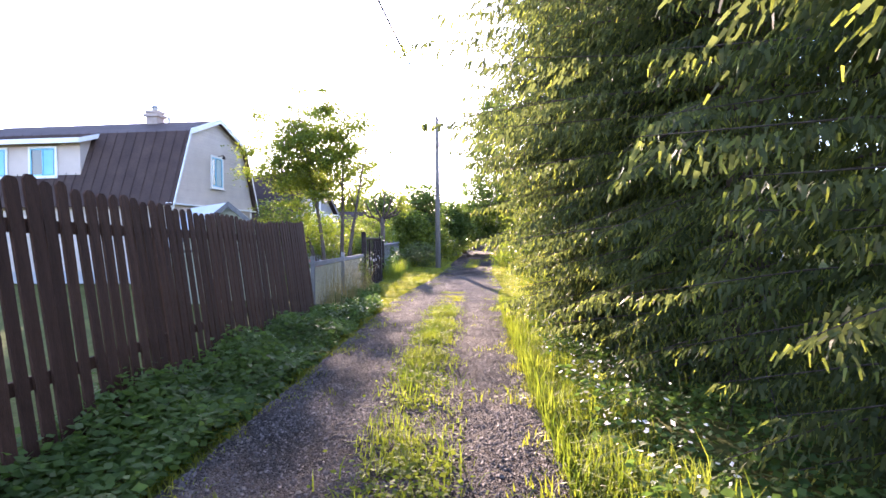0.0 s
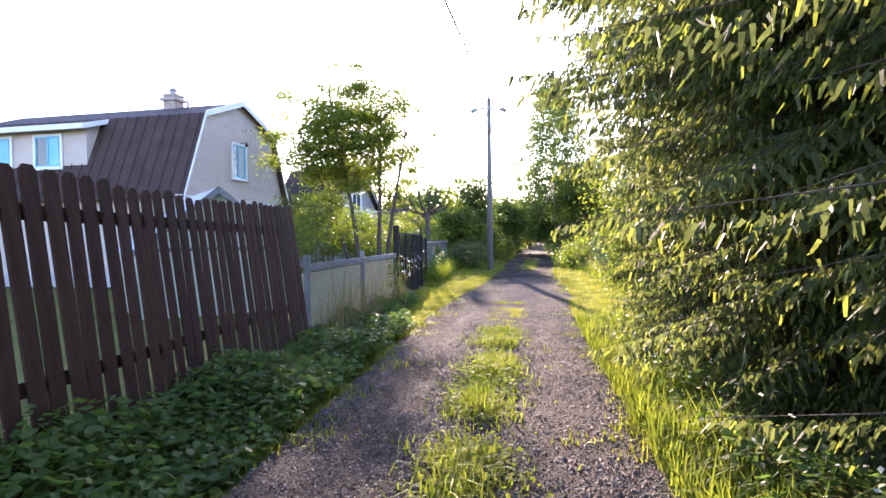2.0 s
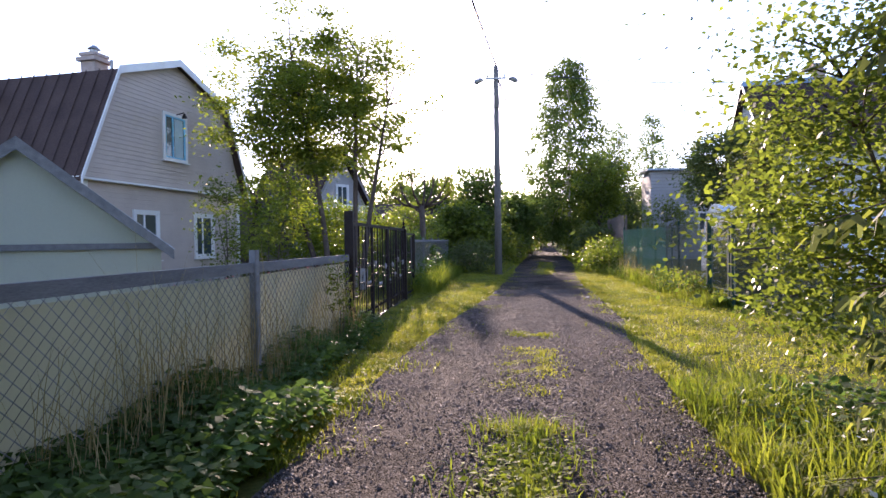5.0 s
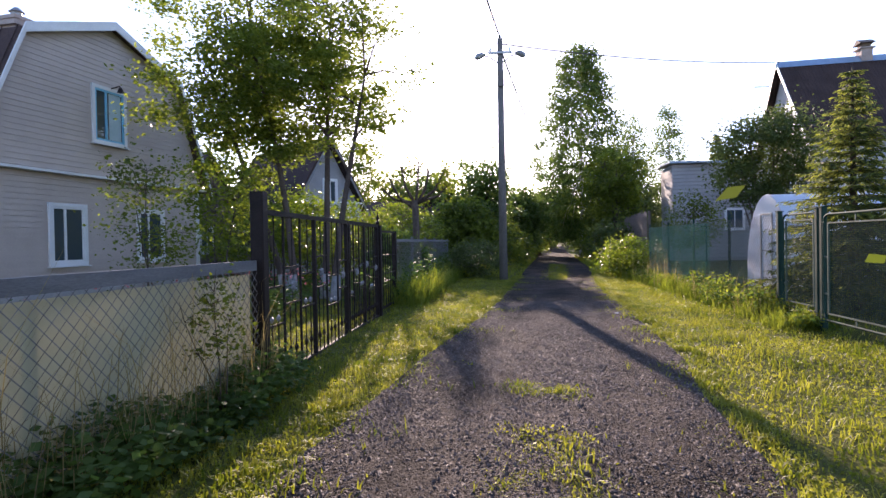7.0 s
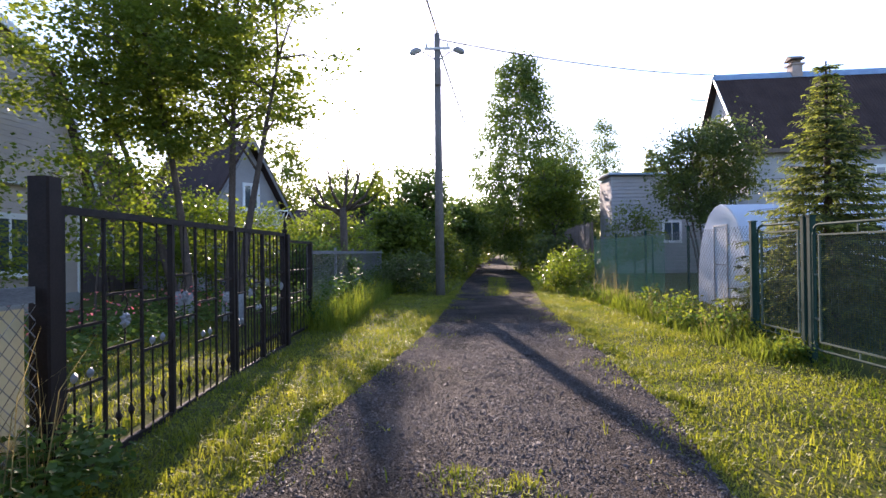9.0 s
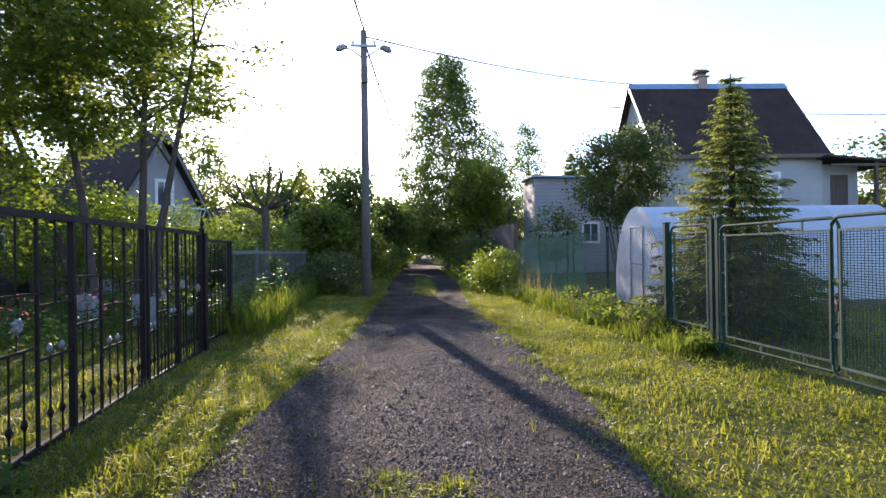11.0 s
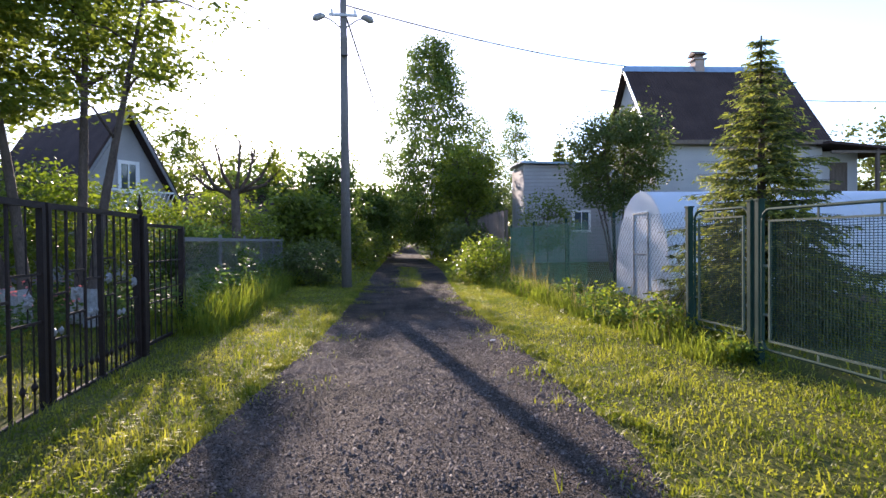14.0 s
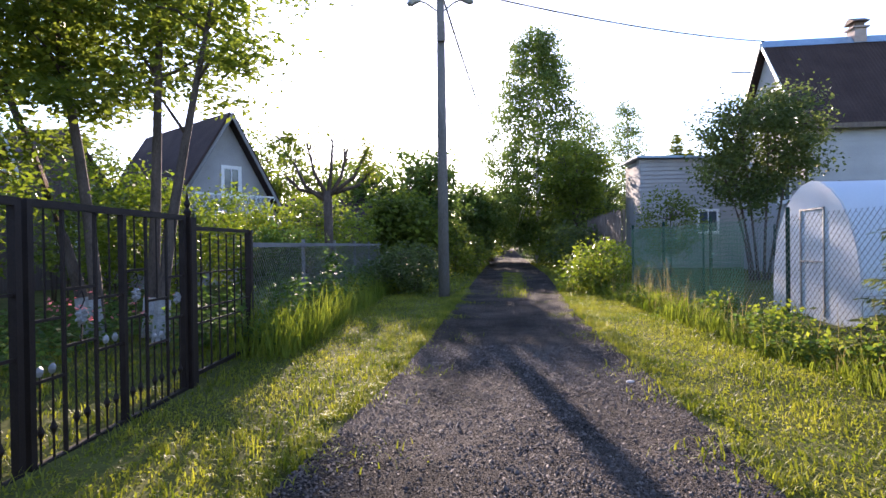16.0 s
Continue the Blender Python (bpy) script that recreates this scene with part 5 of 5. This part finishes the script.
gx_, gy_ = strip(9000, 22, 36, lambda y: np.full_like(y, 4.15), lambda y: np.full_like(y, 5.1))
blades("tall_grass", "tall grass along the green fence", "grass", gx_, gy_, 0.3, 0.014, M_TALL, 0.7)
gx_, gy_ = strip(7000, 25, 37, lambda y: np.full_like(y, -3.3), lambda y: np.full_like(y, -2.0))
blades("tall_grass", "tall grass along the wire fence", "grass", gx_, gy_, 0.5, 0.014, M_TALL, 0.6)


def mid_strip(n, y0, y1, w, fade):
    """Places along the crown of the lane, in broken tufts."""
    y = rs.uniform(y0, y1, n)
    c = np.interp(y, [-5, 3.4, 8, 13, 16, 19], [-0.25, -0.27, -0.2, 0.0, 0.2, 0.35])
    x = c + rs.normal(size=n) * w
    k = (np.sin(y * 2.1) + np.sin(y * 5.3 + x * 2) * 0.6 + rs.uniform(-0.8, 0.8, n)) > fade
    return x[k], y[k]


gx_, gy_ = mid_strip(11000, -3, 13.5, 0.17, -0.8)
blades("track_grass", "tufts of grass between the wheel tracks", "grass", gx_, gy_, 0.13, 0.010, M_TALL, 0.9, 0.03)
y_ = rs.uniform(33, 46, 3000)
gx_ = 0.5 * (road_left(y_) + road_right(y_)) + rs.normal(size=3000) * 0.22
blades("track_grass", "pale grass on the crown of the far lane", "grass", gx_, y_, 0.09, 0.02, M_GRASS, 0.9, 0.03)
gx_, gy_ = mid_strip(13000, 13.3, 18.3, 0.15, 0.25)
blades("track_grass", "thin grass between the wheel tracks", "grass", gx_, gy_, 0.06, 0.010, M_GRASS, 0.9, 0.03)
gx_, gy_ = mid_strip(15000, -3, 13.0, 0.17, -0.7)
weeds("track_weeds", "small leafy weeds between the wheel tracks", gx_, gy_, 0.15, 0.045, M_TALL)
gx_, gy_ = mid_strip(9000, 13.0, 18.3, 0.16, 0.3)
weeds("track_weeds", "flat clover between the wheel tracks", gx_, gy_, 0.09, 0.032, M_GRASS, 0.4)
gx_, gy_ = strip(30000, -2, 14, lambda y: np.full_like(y, -2.75), edge(road_left, 0.02))
weeds("bank_weeds", "dark leafy ground elder along the fence foot", gx_, gy_, 0.34, 0.085, M_WEED)
gx_, gy_ = strip(9000, 12, 18.3, lambda y: np.full_like(y, -2.85), lambda y: np.full_like(y, -2.05))
weeds("bank_weeds", "leafy weeds along the chain-link fence", gx_, gy_, 0.38, 0.08, M_WEED)
gx_, gy_ = strip(12000, -2, 14.5, edge(road_right, 0.25), edge(road_right, 1.6))
weeds("verge_weeds", "leafy weeds under the spruce boughs", gx_, gy_, 0.32, 0.075, M_WEED)
for mt_, ht_, nw_ in ((M_WEED, 0.46, 7000), (M_TALL, 0.56, 6000)):
    gx_, gy_ = strip(nw_, 21.9, 36, lambda y: 4.35 + 0.25 * np.sin(y * 2.3) * np.sin(y * 0.9 + 1), lambda y: np.full_like(y, 5.05))
    keep_ = np.sin(gy_ * 3.1 + gx_ * 2) + np.sin(gy_ * 1.37 + ht_ * 9) + rs.uniform(-1, 1, nw_) > -0.7
    weeds("verge_weeds", "nettles and weeds along the green fence", gx_[keep_], gy_[keep_], ht_, 0.075, mt_, 0.5)
gx_, gy_ = strip(14000, 25.2, 41, lambda y: np.full_like(y, -3.9), lambda y: np.full_like(y, -2.35))
weeds("verge_weeds", "tall weeds overgrowing the wire fence", gx_, gy_, 0.95, 0.1, M_WEED)
gx_, gy_ = strip(9000, 19, 33, lambda y: np.full_like(y, -8.0), lambda y: np.full_like(y, -4.6))
weeds("flower_bed", "leafy flower beds in the garden", gx_, gy_, 0.6, 0.1, M_WEED)
gx_, gy_ = strip(260, 19, 28, lambda y: np.full_like(y, -6.5), lambda y: np.full_like(y, -4.4))
ob_ = new("bed_flowers", quads("bed_flowers", leaf_quads(np.stack([gx_, gy_, ground_z(gx_, gy_) + rs.uniform(0.5, 0.9, len(gx_))], 1), 0.07, 0.7), M_PINK))
tagged(ob_, "pink flowers above the garden beds", "flowers", kind="stuff")
gx_, gy_ = strip(260, 3, 14, edge(road_right, 0.2), edge(road_right, 1.0))
ob_ = new("verge_flowers", quads("verge_flowers", leaf_quads(np.stack([gx_, gy_, ground_z(gx_, gy_) + rs.uniform(0.15, 0.4, len(gx_))], 1), 0.045, 0.8), M_BLOSSOM))
tagged(ob_, "small white flowers in the verge", "flowers", kind="stuff")



def ragged(n, y0, y1, fn, out, w):
    """Places straggling over the edge of the lane, in uneven tufts."""
    y = rs.uniform(y0, y1, n)
    x = fn(y) + out * (0.10 + np.abs(rs.normal(size=n)) * -w * (0.5 + 0.5 * np.sin(y * 3.7) * np.sin(y * 1.3 + 1)) + 0.12 * rs.uniform(0, 1, n))
    return x, y


gx_, gy_ = ragged(18000, -2, 36, road_left, -1, 0.42)
blades("edge_grass", "ragged grass creeping over the lane's edge", "grass", gx_, gy_, 0.08, 0.012, M_GRASS, 1.0, 0.02)
gx_, gy_ = ragged(18000, -2, 36, road_right, 1, 0.4)
blades("edge_grass", "ragged sunlit grass creeping over the lane's edge", "grass", gx_, gy_, 0.08, 0.012, M_GRASS, 1.0, 0.02)
gx_, gy_ = strip(34000, 13, 34, edge(road_right, 0.0), lambda y: np.full_like(y, 4.85))
weeds("verge_clover", "low clover and plantain in the verge", gx_, gy_, 0.07, 0.028, M_GRASS, 0.3)
gx_, gy_ = strip(20000, 13, 34, lambda y: np.full_like(y, -2.5), edge(road_left, 0.0))
weeds("verge_clover", "low clover and plantain beside the gate", gx_, gy_, 0.075, 0.028, M_GRASS, 0.3)
gx_, gy_ = strip(700, 12, 18, lambda y: np.full_like(y, -2.75), lambda y: np.full_like(y, -2.3))
blades("dry_stalks", "dry pale stalks standing along the wire fence", "grass", gx_, gy_, 0.75, 0.006, M_STRAW, 0.5)
gx_, gy_ = strip(500, 23, 36, lambda y: np.full_like(y, 4.2), lambda y: np.full_like(y, 4.9))
blades("dry_stalks", "dry pale stalks along the green fence", "grass", gx_, gy_, 0.7, 0.006, M_STRAW, 0.5)
broadleaf("sapling", "thin twiggy sapling against the wire fence", (-2.42, 16.9, -0.25), [(0, 0, 0.05, 0.1, 1.25), (0.02, 0.05, -0.1, -0.2, 1.0), (0.0, 0.05, 0.1, 0.3, 0.95)], ((0, 0, 0.85), (0.18, 0.4, 0.42)), 30, 420, 0.05, M_MAPLE, M_BARK, 0.08, 0.008, "shrub")
broadleaf("shrub", "bright maple branch growing over the fence", (-5.4, 3.2, 0), [(0, 0, 0.3, 0.2, 2.6), (0.2, 0.1, -0.3, 0.4, 2.4)], ((0.1, 0.2, 2.2), (0.9, 0.9, 0.8)), 40, 2200, 0.09, M_YELLOWLEAF, M_BARK, 0.22, 0.03, "shrub")

# gravel stones lying on the lane: mostly chips, some larger, thicker along the crown and edges
n_ = 170000
y_ = -1.5 + 27.5 * rs.uniform(0, 1, n_)
u_ = rs.uniform(0.02, 0.98, n_)
x_ = road_left(y_) + (road_right(y_) - road_left(y_)) * u_
keep_ = rs.uniform(0, 1, n_) < 0.5 + 0.3 * np.sin(x_ * 2.7 + 0.8 * y_) * np.sin(y_ * 1.3 - x_) + 0.4 * np.abs(np.sin(u_ * 6.283 + 1.57))
x_, y_ = x_[keep_], y_[keep_]
n_ = len(x_)
s_ = 0.006 + 0.012 * rs.uniform(0, 1, n_) ** 2 + np.where(rs.uniform(0, 1, n_) < 0.03, 0.01, 0.0)
c_ = np.stack([x_, y_, road_z(x_, y_) + s_ * 0.05], 1)
q_ = rs.uniform(0, 6.283, n_)[:, None] + np.arange(3)[None] * 2.0944 + rs.uniform(-0.5, 0.5, (n_, 3))
w_ = s_[:, None] * rs.uniform(0.7, 1.45, (n_, 3))
foot_ = np.stack([c_[:, None, 0] + np.cos(q_) * w_, c_[:, None, 1] + np.sin(q_) * w_, c_[:, None, 2] - 0.3 * s_[:, None] + 0 * q_], 2)
top_ = c_ + np.stack([rs.uniform(-0.5, 0.5, n_) * s_, rs.uniform(-0.5, 0.5, n_) * s_, rs.uniform(0.4, 0.95, n_) * s_], 1)
sv_ = np.concatenate([foot_, top_[:, None]], 1)
tri_ = np.array([(0, 1, 3), (1, 2, 3), (2, 0, 3)])
ob_ = new("gravel", quads("gravel", sv_, M_PEBBLE, 3, (np.arange(n_)[:, None, None] * 4 + tri_[None])))
tagged(ob_, "loose grey stones scattered over the lane", "gravel", kind="stuff")

st_ = new("flat_stone", Shape().solid([(0.09, 0, 0), (0.03, 0.06, 0), (-0.07, 0.04, 0), (-0.08, -0.03, 0), (0.02, -0.06, 0), (0.06, 0, 0.03), (0.02, 0.04, 0.035), (-0.05, 0.02, 0.03), (-0.05, -0.02, 0.03), (0.01, -0.04, 0.028)],
                                      [(4, 3, 2, 1, 0), (5, 6, 7, 8, 9), (0, 1, 6, 5), (1, 2, 7, 6), (2, 3, 8, 7), (3, 4, 9, 8), (4, 0, 5, 9)]).mesh("flat_stone", M_BLOCK))
st_.scale = (0.6, 0.6, 0.6)
st_.location = (2.03, 23.8, float(road_z(np.array(2.03), np.array(23.8))) - 0.004)
tagged(st_, "pale flat stone lying on the gravel lane", "stone")
